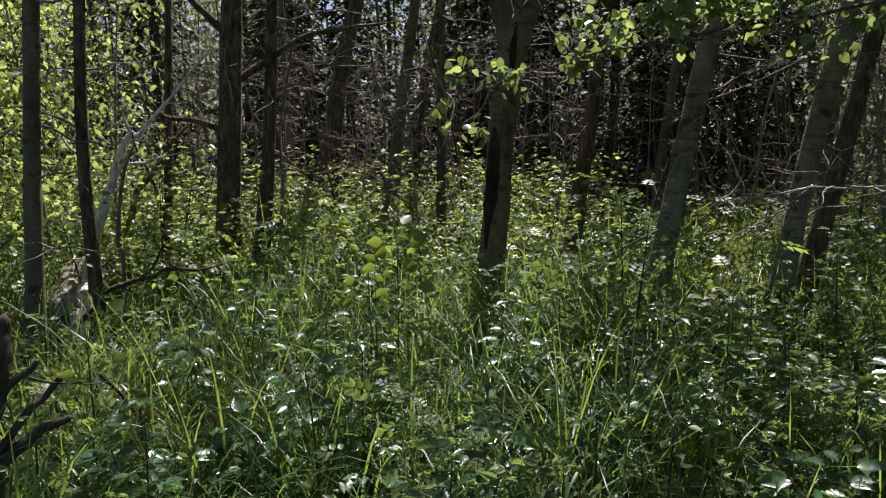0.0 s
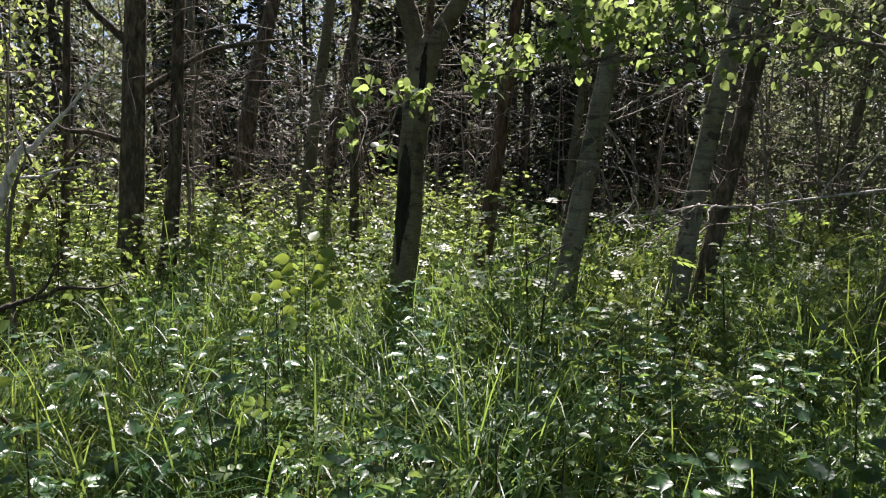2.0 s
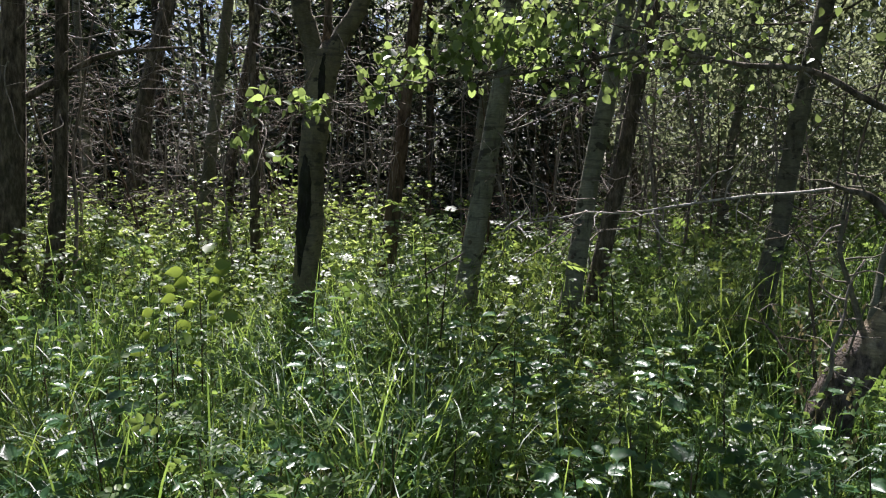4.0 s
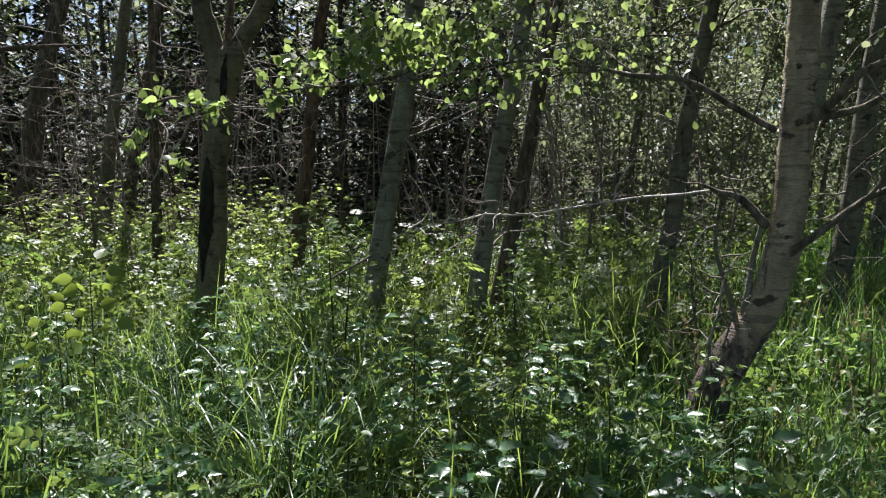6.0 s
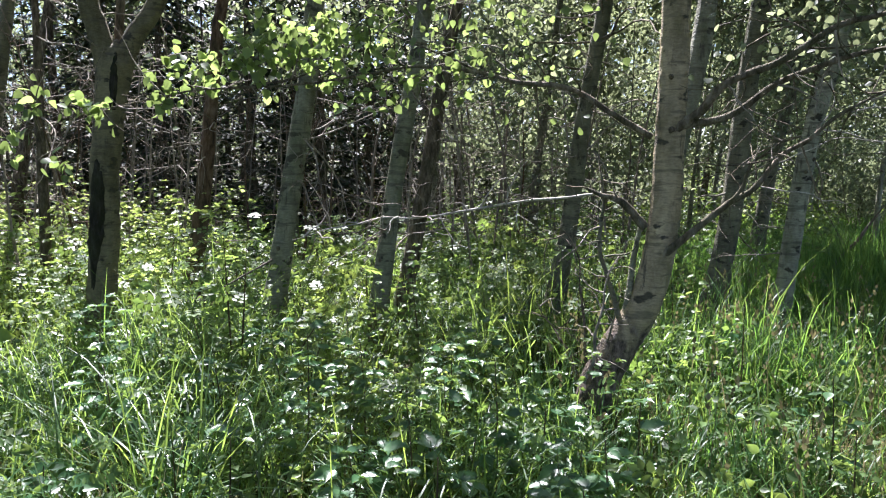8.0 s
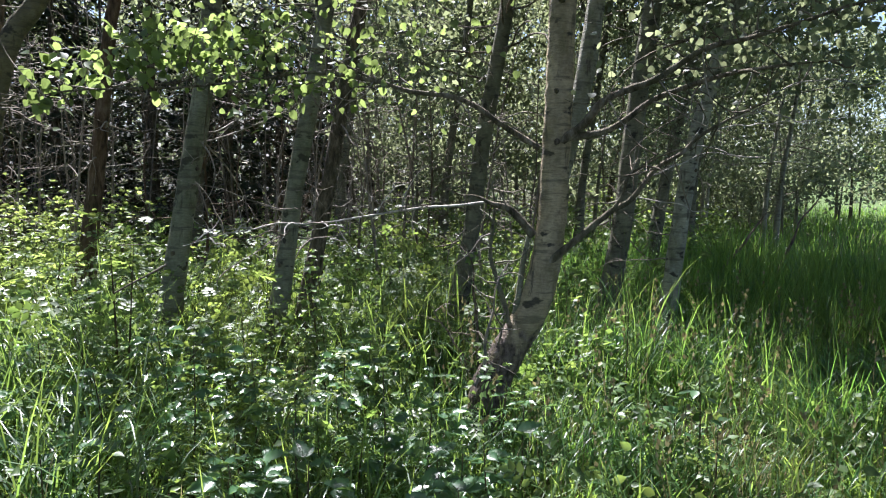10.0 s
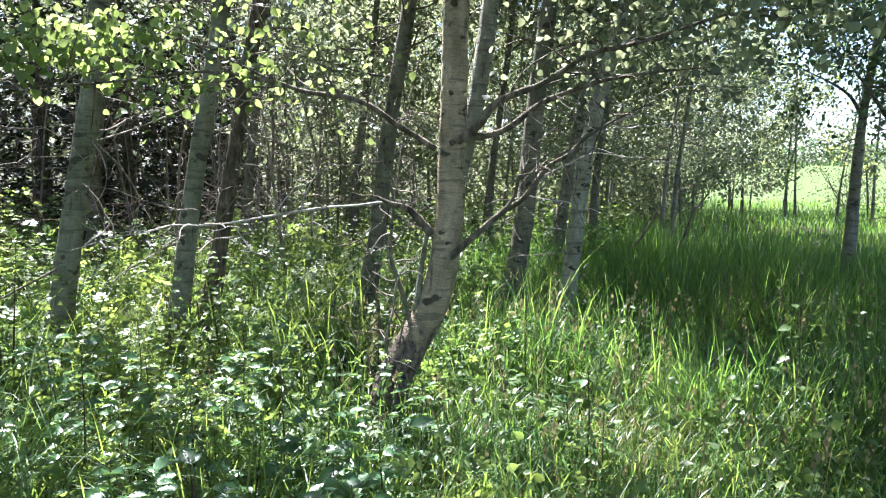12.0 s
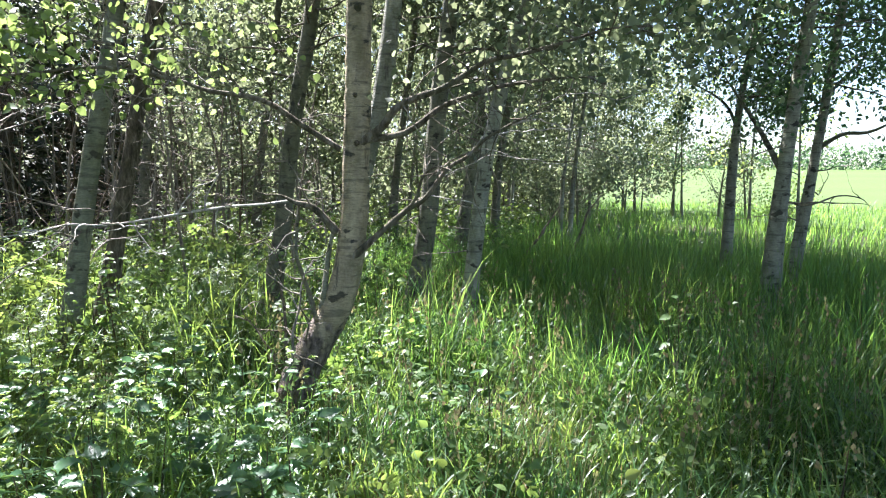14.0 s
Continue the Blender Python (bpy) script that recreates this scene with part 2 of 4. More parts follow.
class Tubes:
    """Collects tapered, slightly knobbly tubes into one mesh."""

    def __init__(self):
        self.v, self.f, self.n = [], [], 0

    def add(self, pts, radii, sides=8, rough=0.04, smooth=6):
        pts, radii = np.asarray(pts, float), np.asarray(radii, float)
        s = np.linspace(0, len(pts) - 1, (len(pts) - 1) * smooth + 1)
        k = np.arange(len(pts))
        if len(pts) > 2:
            tang = np.gradient(pts, axis=0)
            i = np.minimum(s.astype(int), len(pts) - 2)
            u = (s - i)[:, None]
            h = (2 * u**3 - 3 * u**2 + 1) * pts[i] + (u**3 - 2 * u**2 + u) * tang[i] + (-2 * u**3 + 3 * u**2) * pts[i + 1] + (u**3 - u**2) * tang[i + 1]
        else:
            h = np.stack([np.interp(s, k, pts[:, c]) for c in range(3)], 1)
        r = np.interp(s, k, radii)
        t = np.gradient(h, axis=0)
        t /= np.linalg.norm(t, axis=1)[:, None] + 1e-9
        ref = np.array([1.0, 0, 0]) if abs(t[0][0]) < 0.8 else np.array([0, 1.0, 0])
        a = np.cross(t, ref)
        a /= np.linalg.norm(a, axis=1)[:, None]
        b = np.cross(t, a)
        ang = np.linspace(0, 2 * np.pi, sides, endpoint=False)
        rr = r[:, None] * (1 + rough * rng.standard_normal((len(h), sides)))
        ring = h[:, None] + rr[..., None] * (np.cos(ang)[None, :, None] * a[:, None] + np.sin(ang)[None, :, None] * b[:, None])
        m = len(h)
        i, j = np.meshgrid(np.arange(m - 1), np.arange(sides), indexing="ij")
        q = np.stack([i * sides + j, i * sides + (j + 1) % sides, (i + 1) * sides + (j + 1) % sides, (i + 1) * sides + j], -1).reshape(-1, 4) + self.n
        self.v.append(ring.reshape(-1, 3))
        self.v.append(h[-1:] + t[-1:] * r[-1])
        tip = self.n + m * sides
        cap = np.stack([np.full(sides, tip), tip - sides + np.arange(sides), tip - sides + (np.arange(sides) + 1) % sides], 1)[:, [1, 2, 0]]
        self.f += [q[:, [0, 1, 2]], q[:, [0, 2, 3]], cap]
        self.n = tip + 1
        return self

    def mesh(self, name, material, origin=(0, 0, 0)):
        return soup(name, np.concatenate(self.v) - np.asarray(origin), np.concatenate(self.f), material, True)


# Leaf outlines along +y, of unit length.
ROUND = (np.array([(0, 0, 0), (-.34, .12, .05), (-.43, .38, .07), (-.27, .7, .03), (0, 1, -.08), (.27, .7, .03), (.43, .38, .07), (.34, .12, .05), (0, .45, 0)]),
         np.array([(8, k, k % 8 + 1) if k < 7 else (8, 7, 0) for k in range(8)]))
OVATE = (np.array([(0, 0, 0), (-.22, .16, .04), (-.33, .36, .05), (-.27, .6, .03), (-.13, .82, -.02), (0, 1, -.1),
                   (.13, .82, -.02), (.27, .6, .03), (.33, .36, .05), (.22, .16, .04), (0, .36, -.02), (0, .62, -.03)]),
         np.array([(0, 10, 1), (1, 10, 2), (2, 10, 11), (2, 11, 3), (3, 11, 4), (4, 11, 5), (0, 9, 10), (9, 8, 10), (8, 11, 10), (8, 7, 11), (7, 6, 11), (6, 5, 11)]))
DIAMOND = (np.array([(0, 0, 0), (-.32, .45, .06), (0, 1, -.06), (.32, .45, .06)]), np.array([(0, 2, 1), (0, 3, 2)]))
BLUNT = (np.array([(0, 0, 0), (-.33, .34, .07), (-.23, .72, .04), (0, 1, -.1), (.23, .72, .04), (.33, .34, .07)]), np.array([(0, 2, 1), (0, 3, 2), (0, 4, 3), (0, 5, 4)]))


def serrated(teeth=4, width=0.36):
    """An ovate leaf with a toothed rim and a sunken midrib."""
    left, s = [], np.linspace(0, 1, teeth * 2 + 1)[1:-1]
    for k, u in enumerate(s):
        w = width * (np.sin(np.pi * u**0.75)) ** 0.8 * (1.0 if k % 2 == 0 else 0.82)
        left.append((-w, u - (0.03 if k % 2 else 0), 0.2 * w + 0.025 * np.sin(u * 30)))
    rib = [(0, u, -0.02 - 0.14 * u**2.2) for u in s]
    n = len(s)
    v = [(0, 0, 0)] + left + [(-x, y, z) for x, y, z in left] + rib + [(0, 1, -0.18)]
    tip, f = 3 * n + 1, []
    for side, flip in ((0, 1), (n, -1)):
        a, r = 1 + side, 1 + 2 * n
        tri = [(0, r, a)] + [t for k in range(n - 1) for t in ((a + k, r + k, r + k + 1), (a + k, r + k + 1, a + k + 1))] + [(a + n - 1, r + n - 1, tip)]
        f += [t[::flip] for t in tri]
    return np.array(v), np.array(f)


SERRATED, SERRATED_SMALL = serrated(5, .31), serrated(2, .3)


def pinnate(leaflet, wide):
    """A leaf of seven leaflets along a stalk."""
    v, f = [], []
    for x, y, turn, size in ((.02, .18, -1.2, .3), (-.02, .2, 1.2, .3), (.02, .4, -1.05, .34), (-.02, .42, 1.05, .34), (.02, .62, -.85, .33), (-.02, .64, .85, .33), (0, .68, 0, .36)):
        c, s = math.cos(turn), math.sin(turn)
        f += [tuple(k + len(v) for k in t) for t in leaflet[1]]
        v += [(x + size * (c * a * wide - s * b), y + size * (s * a * wide + c * b), size * h - .15 * y * y) for a, b, h in leaflet[0]]
    return np.array(v), np.array(f)


PINNATE, PINNATE_SMALL = pinnate(BLUNT, .95), pinnate(DIAMOND, 1.05)


def frames(along, up):
    """Rotation matrices whose y axis runs along and whose z axis is close to up."""
    y = along / (np.linalg.norm(along, axis=1)[:, None] + 1e-9)
    x = np.cross(y, up)
    x /= np.linalg.norm(x, axis=1)[:, None] + 1e-9
    return np.stack([x, y, np.cross(x, y)], -1)


def leaves(outline, places, along, up, size):
    """Vertices and triangles of many copies of one outline."""
    tv, tf = outline
    n = len(places)
    v = np.einsum("nij,kj->nki", frames(along, up), tv) * np.asarray(size).reshape(-1, 1, 1) + places[:, None]
    f = tf[None] + (np.arange(n) * len(tv))[:, None, None]
    return v.reshape(-1, 3), f.reshape(-1, 3)


def merge(pieces):
    v, f, n = [], [], 0
    for pv, pf in pieces:
        v.append(pv)
        f.append(pf + n)
        n += len(pv)
    return np.concatenate(v), np.concatenate(f)


def unit(n):
    d = rng.standard_normal((n, 3))
    return d / np.linalg.norm(d, axis=1)[:, None]


def clumps(centres, each, spread, size, outline=DIAMOND, droop=0.4, flat=0.6):
    """Leaves in loose clumps round the given centres."""
    centres = np.repeat(np.asarray(centres, float), each, axis=0)
    n = len(centres)
    p = centres + rng.standard_normal((n, 3)) * np.asarray(spread)
    along = unit(n) + (0, 0, -droop)
    up = unit(n) + (0, 0, flat)
    return leaves(outline, p, along, up, size * rng.uniform(0.65, 1.2, n))


def land(x, y):
    """Height of the ground: gentle bumps, rising slowly far off."""
    x, y = np.asarray(x, float), np.asarray(y, float)
    d = np.hypot(x, y)
    near = 0.03 * np.sin(1.3 * x + 0.4) * np.cos(1.1 * y) + 0.02 * np.sin(2.9 * x - 1.7 * y)
    return near * np.clip(1.5 - d / 30, 0, 1) + 0.022 * np.clip(d - 30, 0, 370)


def sector(n, r0, r1, a0, a1):
    """Random places between two distances and two bearings (degrees clockwise from +y)."""
    r, a = np.sqrt(rng.uniform(r0 * r0, r1 * r1, n)), np.radians(rng.uniform(a0, a1, n))
    return r * np.sin(a) + 0.1, r * np.cos(a) - 0.1


# ---- ground ----
def ring_sheet(name, radii, angles, lift, material, centre=(0, 0)):
    r, a = np.meshgrid(radii, angles, indexing="ij")
    x, y = r * np.sin(a) + centre[0], r * np.cos(a) + centre[1]
    v = np.stack([x, y, land(x, y) + lift], -1).reshape(-1, 3)
    m = len(angles)
    i, j = np.meshgrid(np.arange(len(radii) - 1), np.arange(m - 1), indexing="ij")
    q = np.stack([i * m + j, i * m + j + 1, (i + 1) * m + j + 1, (i + 1) * m + j], -1).reshape(-1, 4)
    return soup(name, v, np.concatenate([q[:, [0, 2, 1]], q[:, [0, 3, 2]]]), material, True)


tagged(new("ground", ring_sheet("ground", np.r_[0.01, np.geomspace(0.5, 3000, 90)], np.linspace(0, 2 * np.pi, 121), 0, FLOOR, (3, -4))),
       "dark forest soil with leaf litter and moss", "ground", kind="structure")
tagged(new("field", ring_sheet("field", np.geomspace(26, 900, 40), np.radians(np.linspace(58, 150, 60)), 0.06, FIELD)),
       "bright green open field beyond the trees", "field", kind="structure")


# ---- trees ----
# Places where sunlight reaches the undergrowth through gaps in the canopy: x, y, z and the gap's radius.
GAPS = ((-.3, 3.95, .9, .75), (-.13, 3.17, .7, .4), (-.1, 2.5, .5, .6), (1.22, 2.72, .6, .42), (1.8, 1.46, .5, .3), (-1.5, 2.85, .6, .45), 
        (4.6, 1.08, .7, .4), (.3, 4.6, .5, .7), (-2.4, 8.8, .5, 3.2), (-3.2, 5.6, .6, .9), (.5, 7.6, .5, .7), (2.3, 3.4, .5, .5),
        (3.2, 2.4, .4, .9), (4.2, 2.3, .4, .8), (2.9, 1.9, .4, .4), (4.5, 3.0, .4, .7), (5.3, 2.7, .4, .4), (2.6, 1.5, .3, .45), (3.4, 1.65, .3, .4), (3.85, 1.42, .3, .5),
        (2.4, 6.6, .5, .45), (1.0, 5.6, .5, .5), (3.4, 5.2, .5, .45), (-.8, 5.2, .5, .7), (1.2, 3.7, .6, .5), (2.2, 2.3, .5, .3), (.4, 2.2, .5, .4), (-4.2, 6.0, 1.6, 1.1), (-2.4, 5.05, 1.2, .5), (-1.4, 6.4, .5, 1.2), (-3.2, 7.2, .5, 1.2), (-1.0, 2.2, .5, .45), (-.6, 1.8, .4, .4), (-1.7, 3.4, .5, .45), (-.5, 3.8, .5, .45),
        (3.7, 2.4, .4, .6), (3.6, 1.6, .4, .5), (3.15, 1.05, .4, .5), (2.75, .7, .4, .4), (4.1, 3.1, .4, .5), (4.6, 2.6, .4, .45), (4.4, 7.9, .5, .6), (4.2, 5.4, .5, .45), (2.2, 3.2, .5, .4), (3.1, 4.2, .5, .3),
        (1.5, 4.0, .5, .4), (4.5, 6.1, .5, .4), (3.1, 5.4, .5, .4), (1.05, 3.45, .5, .3), (1.65, 3.8, .5, .3), (-1.25, 2.45, .5, .35), (-1.95, 3.5, .5, .35), (-.2, 5.8, .6, .4), (-2.2, 5.8, .6, .8), (-1.6, 4.5, .5, .6), (-3.6, 7.2, .6, 1.4), (-1.2, 5.6, .6, .6), (-4.5, 6.6, 2.4, 1.4), (-3.8, 5.4, 2.4, 1.0))
# Bramble plants whose tops stand in the sun: x, y and height.
SUNNY = ((.91, 3.18, .68), (1.24, 3.0, .82), (1.62, 3.15, .68), (1.99, 2.93, .62), (1.18, 2.0, .54), (1.28, 2.39, .48), (.1, 2.32, .57), (-.51, 2.7, .65), (-.77, 2.5, .44), (-1.13, 2.4, .46), (.31, 3.98, .82),
         (-.98, 3.74, .72), (-1.28, 3.26, .62), (1.93, 1.75, .46), (1.73, 2.27, .44), (-.65, 3.55, .63), (.41, 3.31, .62), (1.3, 3.53, .74), (1.97, 2.08, .52), (.66, 2.7, .52), (2.26, 3.16, .58), (1.79, 1.5, .5))
GAPS += tuple((x, y, h, .24) for x, y, h in SUNNY)
SLOPE = np.array((math.sin(SUN_AZ), math.cos(SUN_AZ))) / math.tan(SUN_EL)


def shady(c):
    """Whether a clump of leaves leaves the gaps open."""
    return all(np.hypot(*(np.asarray(c[:2]) - (x, y) - SLOPE * (c[2] - z))) > 1.15 * r for x, y, z, r in GAPS)


def sunlit(x, y):
    """Whether a tree at this place would leave the gaps open."""
    return all(np.hypot(x - a - SLOPE[0] * (z - c), y - b - SLOPE[1] * (z - c)) > .6 * r + .9 for z in (6, 7.5, 9) for a, b, c, r in GAPS)


def wander(start, way, length, radius, steps=5, bend=0.25, sag=0.0):
    """Points and radii of a crooked limb."""
    p, d = np.array(start, float), np.array(way, float)
    d /= np.linalg.norm(d)
    pts, rad = [p.copy()], [radius]
    for k in range(steps):
        d = d + rng.standard_normal(3) * bend * 0.5 + (0, 0, sag)
        d /= np.linalg.norm(d)
        p = p + d * length / steps
        pts.append(p.copy())
        rad.append(radius * (1 - 0.85 * (k + 1) / steps))
    return pts, rad


def extend(path, height):
    """Carries a trunk's line on above its last point, straightening slowly."""
    path = [np.array(p, float) for p in path]
    d = path[-1] - path[-2]
    d /= np.linalg.norm(d)
    while path[-1][2] < height:
        d = d + (0, 0, 0.06)
        d /= np.linalg.norm(d)
        path.append(path[-1] + d * 1.6)
    return np.array(path)


def knot(place, way, radius):
    """A dark, low swelling where a branch has fallen off."""
    d = np.array((math.cos(way), math.sin(way), .15))
    s = rng.uniform(.12, .26) * radius
    return Tubes().add([place + d * radius * .8, place + d * (radius + .004), place + d * (radius + .01)], (s, s * .9, s * .4), 9, .15, 2)


def tree(path, radius, bark, label, height=10.0, crown_from=5.5, crown_width=1.6, leaf_count=1900, twigs=10, twig_from=0.9, name="tree", leaf_size=0.1, leaf=None, knots=0, hang=0, hang_from=1.5, hang_leaf=None):
    """A tree along a given trunk line: trunk, limbs in the crown, dead twigs below, foliage."""
    line = extend(path, height)
    base = line[0].copy()
    t = thing(name, *base, label, "tree")
    z = (line[:, 2] - base[2]) / (line[-1][2] - base[2])
    rad = radius * (1 - 0.8 * z) * (1 + 0.5 * np.exp(-(line[:, 2] - base[2]) * 4))
    far = name != "tree"
    part("trunk", Tubes().add(line, rad, 8 if far else 14, 0.025, 3 if far else 8).mesh("trunk", bark, base), t)
    top = lambda h: np.array([np.interp(h, line[:, 2], line[:, c]) for c in range(3)])
    wide = lambda h: float(np.interp(h, line[:, 2], rad))
    joined = Tubes()
    for k in range(twigs):
        h = rng.uniform(twig_from, max(twig_from + 1, min(4.2, crown_from)))
        a = rng.uniform(0, 2 * np.pi)
        tw = joined if name == "woodland_tree" else Tubes()
        pts, rr = wander(top(h), (math.cos(a), math.sin(a), rng.uniform(-0.3, 0.5)), rng.uniform(0.3, 1.3), rng.uniform(0.005, 0.012), 6, 0.5, -0.05)
        tw.add(pts, rr, 4 if tw is joined else 5, 0.05, 1 if tw is joined else 3)
        for m in range(3 if tw is joined else 2):
            q = pts[rng.integers(1, 5)]
            tw.add(*wander(q, unit(1)[0], rng.uniform(0.15, 0.5), 0.004, 4, 0.6), 3, 0.05, 1)
        if tw is not joined:
            part("dead_branch", tw.mesh("dead_branch", TWIG if k % 3 else DEAD_DARK, base), t)
    if joined.n:
        tagged(part("brushwood", joined.mesh("brushwood", DEAD_DARK, base), t), kind="stuff")
    for k in range(knots):
        h = rng.uniform(.5, 3.2)
        way = math.atan2(-line[0][1], -line[0][0]) + rng.uniform(-1.2, 1.2)
        part("knot", knot(top(h), way, wide(h)).mesh("knot", BARK_DARK, base), t, "dark branch scar")
    centres = []
    for k in range(9):
        h = crown_from + (height - crown_from) * (k + 0.5) / 9
        a = k * 2.4 + rng.uniform(-0.4, 0.4)
        ln = crown_width * (1.15 - 0.7 * k / 9) * rng.uniform(0.7, 1.2)
        pts, rr = wander(top(h), (math.cos(a), math.sin(a), 0.55), ln, 0.35 * wide(h) + 0.006, 5, 0.3)
        part("limb", Tubes().add(pts, rr, 4 if far else 6, 0.04, 1 if far else 3).mesh("limb", bark, base), t)
        centres += [p + rng.standard_normal(3) * 0.3 for p in pts[2:] for _ in range(1 if far else 2) if far or rng.uniform() < .6]
    if hang:
        low = []
        for k in range(hang // 8):
            a, h = rng.uniform(0, 2 * np.pi), rng.uniform(hang_from + .3, 4.4)
            pts, rr = wander(top(h), (math.cos(a), math.sin(a), .15), rng.uniform(.9, 2.3), .012, 6, .4, -.07)
            part("limb", Tubes().add(pts, rr, 5, .05, 2).mesh("limb", BARK_LIMB, base), t)
            low += [p + rng.standard_normal(3) * .16 for p in pts[2:] for _ in range(2)]
        low = [c for c in low if shady(c) and c[2] > hang_from - .3]
        v, f = clumps(low, 26, .16, .062, BLUNT, .6, .2)
        part("foliage", soup("foliage", v - base, f, hang_leaf or LEAF_HANGING), t, "shaded blue-green leaves hanging low")
    if not far:
        centres = [c for c in centres if shady(c)] or centres[:2]
    if leaf_count:
        v, f = clumps(centres, max(1, min(leaf_count // 30, leaf_count // len(centres)) if not far else leaf_count // len(centres)), 0.22, leaf_size)
        part("crown", soup("crown", v - base, f, leaf or LEAF_CANOPY), t)
    return t


ASPEN = "grey-white aspen trunk with black scars among undergrowth"
OLD = "dark furrowed poplar trunk standing in low shrubs"
SLIM = "slim grey-brown trunk with dead lower twigs"
tree([(-2.69, 4.43, -.1), (-2.65, 4.46, .62), (-2.61, 4.49, 1.41), (-2.56, 4.51, 2.11)], 0.06, BARK_GREY, SLIM, 9)
tree([(-2.6, 5.18, -.1), (-2.61, 5.17, .6), (-2.62, 5.16, 1.19), (-2.61, 5.17, 1.8), (-2.57, 5.19, 2.58)], 0.052, BARK_DARK, SLIM, 8)
tree([(-2.79, 6.97, -.1), (-2.76, 6.98, .47), (-2.62, 7.04, 2.96)], 0.043, BARK_DARK, SLIM, 8)
tree([(-2.1, 6.68, -.1), (-2.08, 6.69, .28), (-1.92, 6.74, 2.89)], 0.115, BARK_DARK, OLD, 13, twigs=18)
tree([(-1.83, 6.76, -.1), (-1.66, 6.81, 1.43), (-1.56, 6.83, 2.91)], 0.07, BARK_DARK, SLIM, 10)
tree([(-2.47, 11.75, -.1), (-2.52, 11.74, 2.57)], 0.07, BARK_GREY, SLIM, 10)
tree([(-1.86, 10.85, -.1), (-1.52, 10.9, 2.49), (-1.21, 10.95, 3.74)], 0.14, BARK_DARK, OLD, 12)
tree([(-.71, 8.98, -.1), (-.51, 8.99, 1.74), (-.27, 9.01, 3.34)], 0.085, BARK_GREY, SLIM, 11)
tree([(-.7, 11.98, -.1), (-.29, 12.0, 2.29), (.06, 12.02, 3.95)], 0.092, BARK_DARK, SLIM, 11)
tree([(0, 7.5, -.1), (.05, 7.5, 3.03)], 0.042, BARK_DARK, SLIM, 9)
tree([(1.16, 6.55, -.1), (1.31, 6.52, 1.04), (1.41, 6.5, 1.81), (1.53, 6.47, 2.85), (1.59, 6.46, 3.17)], 0.088, BARK_BROWN, "reddish brown dead trunk with peeling bark and bare twigs", 5.2, 4.4, .7, 0, twigs=22)
tree([(1.59, 5.29, -.1), (1.72, 5.25, .74), (1.83, 5.22, 1.43), (1.98, 5.17, 2.33), (2.03, 5.15, 2.81)], 0.092, BARK_PALE, ASPEN, 12, twigs=24, knots=5)
tree([(2.33, 4.83, -.1), (2.43, 4.78, .72), (2.52, 4.74, 1.43), (2.65, 4.68, 2.21), (2.74, 4.64, 2.76)], 0.078, BARK_PALE, ASPEN, 12, twigs=26, knots=5)
tree([(2.82, 5.43, -.1), (2.99, 5.34, .97), (3.1, 5.29, 1.62), (3.2, 5.23, 2.3), (3.28, 5.18, 2.78)], 0.076, BARK_DARK, OLD, 12, twigs=28, hang=50, hang_from=1.9)
tree([(4.23, 5.02, -.1), (4.35, 4.93, .8), (4.39, 4.9, 1.11), (4.47, 4.83, 2.01), (4.58, 4.73, 2.88)], 0.085, BARK_GREY, ASPEN, 11, 4.2, 2.2, 5200, twigs=20, leaf_size=.1, hang=80)
tree([(5.23, 4.01, -.1), (5.3, 3.92, .75), (5.34, 3.87, 1.21), (5.39, 3.81, 2.17), (5.46, 3.73, 3.09)], 0.1, BARK_GREY, ASPEN, 12, 3.2, 2.9, 7500, leaf_size=.1, hang=90, hang_from=1.9)
tree([(8.56, 6.19, -.1), (8.69, 6.03, 1.44), (8.85, 5.83, 2.87)], 0.09, BARK_GREY, ASPEN, 11, 2.3, 3.4, 10500, leaf_size=.1, leaf=LEAF_HANGING, hang=110, hang_from=1.8)
tree([(5.19, 3.31, -.1), (5.23, 3.23, .75), (5.27, 3.16, 1.54), (5.31, 3.11, 1.95), (5.42, 2.96, 2.73), (5.48, 2.88, 3.04)], 0.076, BARK_MEADOW, ASPEN, 10, 2.9, 3.0, 7000, twigs=8, knots=4, leaf_size=.085, leaf=LEAF_HANGING, hang=60, hang_from=2.0)
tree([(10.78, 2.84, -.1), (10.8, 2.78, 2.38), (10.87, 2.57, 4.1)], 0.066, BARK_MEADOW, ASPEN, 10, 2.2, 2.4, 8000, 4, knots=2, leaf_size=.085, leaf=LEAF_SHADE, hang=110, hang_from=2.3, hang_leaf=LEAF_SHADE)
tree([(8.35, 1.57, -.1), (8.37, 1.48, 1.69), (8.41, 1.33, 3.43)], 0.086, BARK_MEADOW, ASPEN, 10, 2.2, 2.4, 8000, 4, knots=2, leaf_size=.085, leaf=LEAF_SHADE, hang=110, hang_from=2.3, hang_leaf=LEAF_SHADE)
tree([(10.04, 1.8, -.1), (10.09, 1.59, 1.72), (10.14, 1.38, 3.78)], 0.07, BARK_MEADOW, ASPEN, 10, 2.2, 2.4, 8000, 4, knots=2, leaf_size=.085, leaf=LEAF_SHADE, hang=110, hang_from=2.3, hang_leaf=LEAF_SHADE)
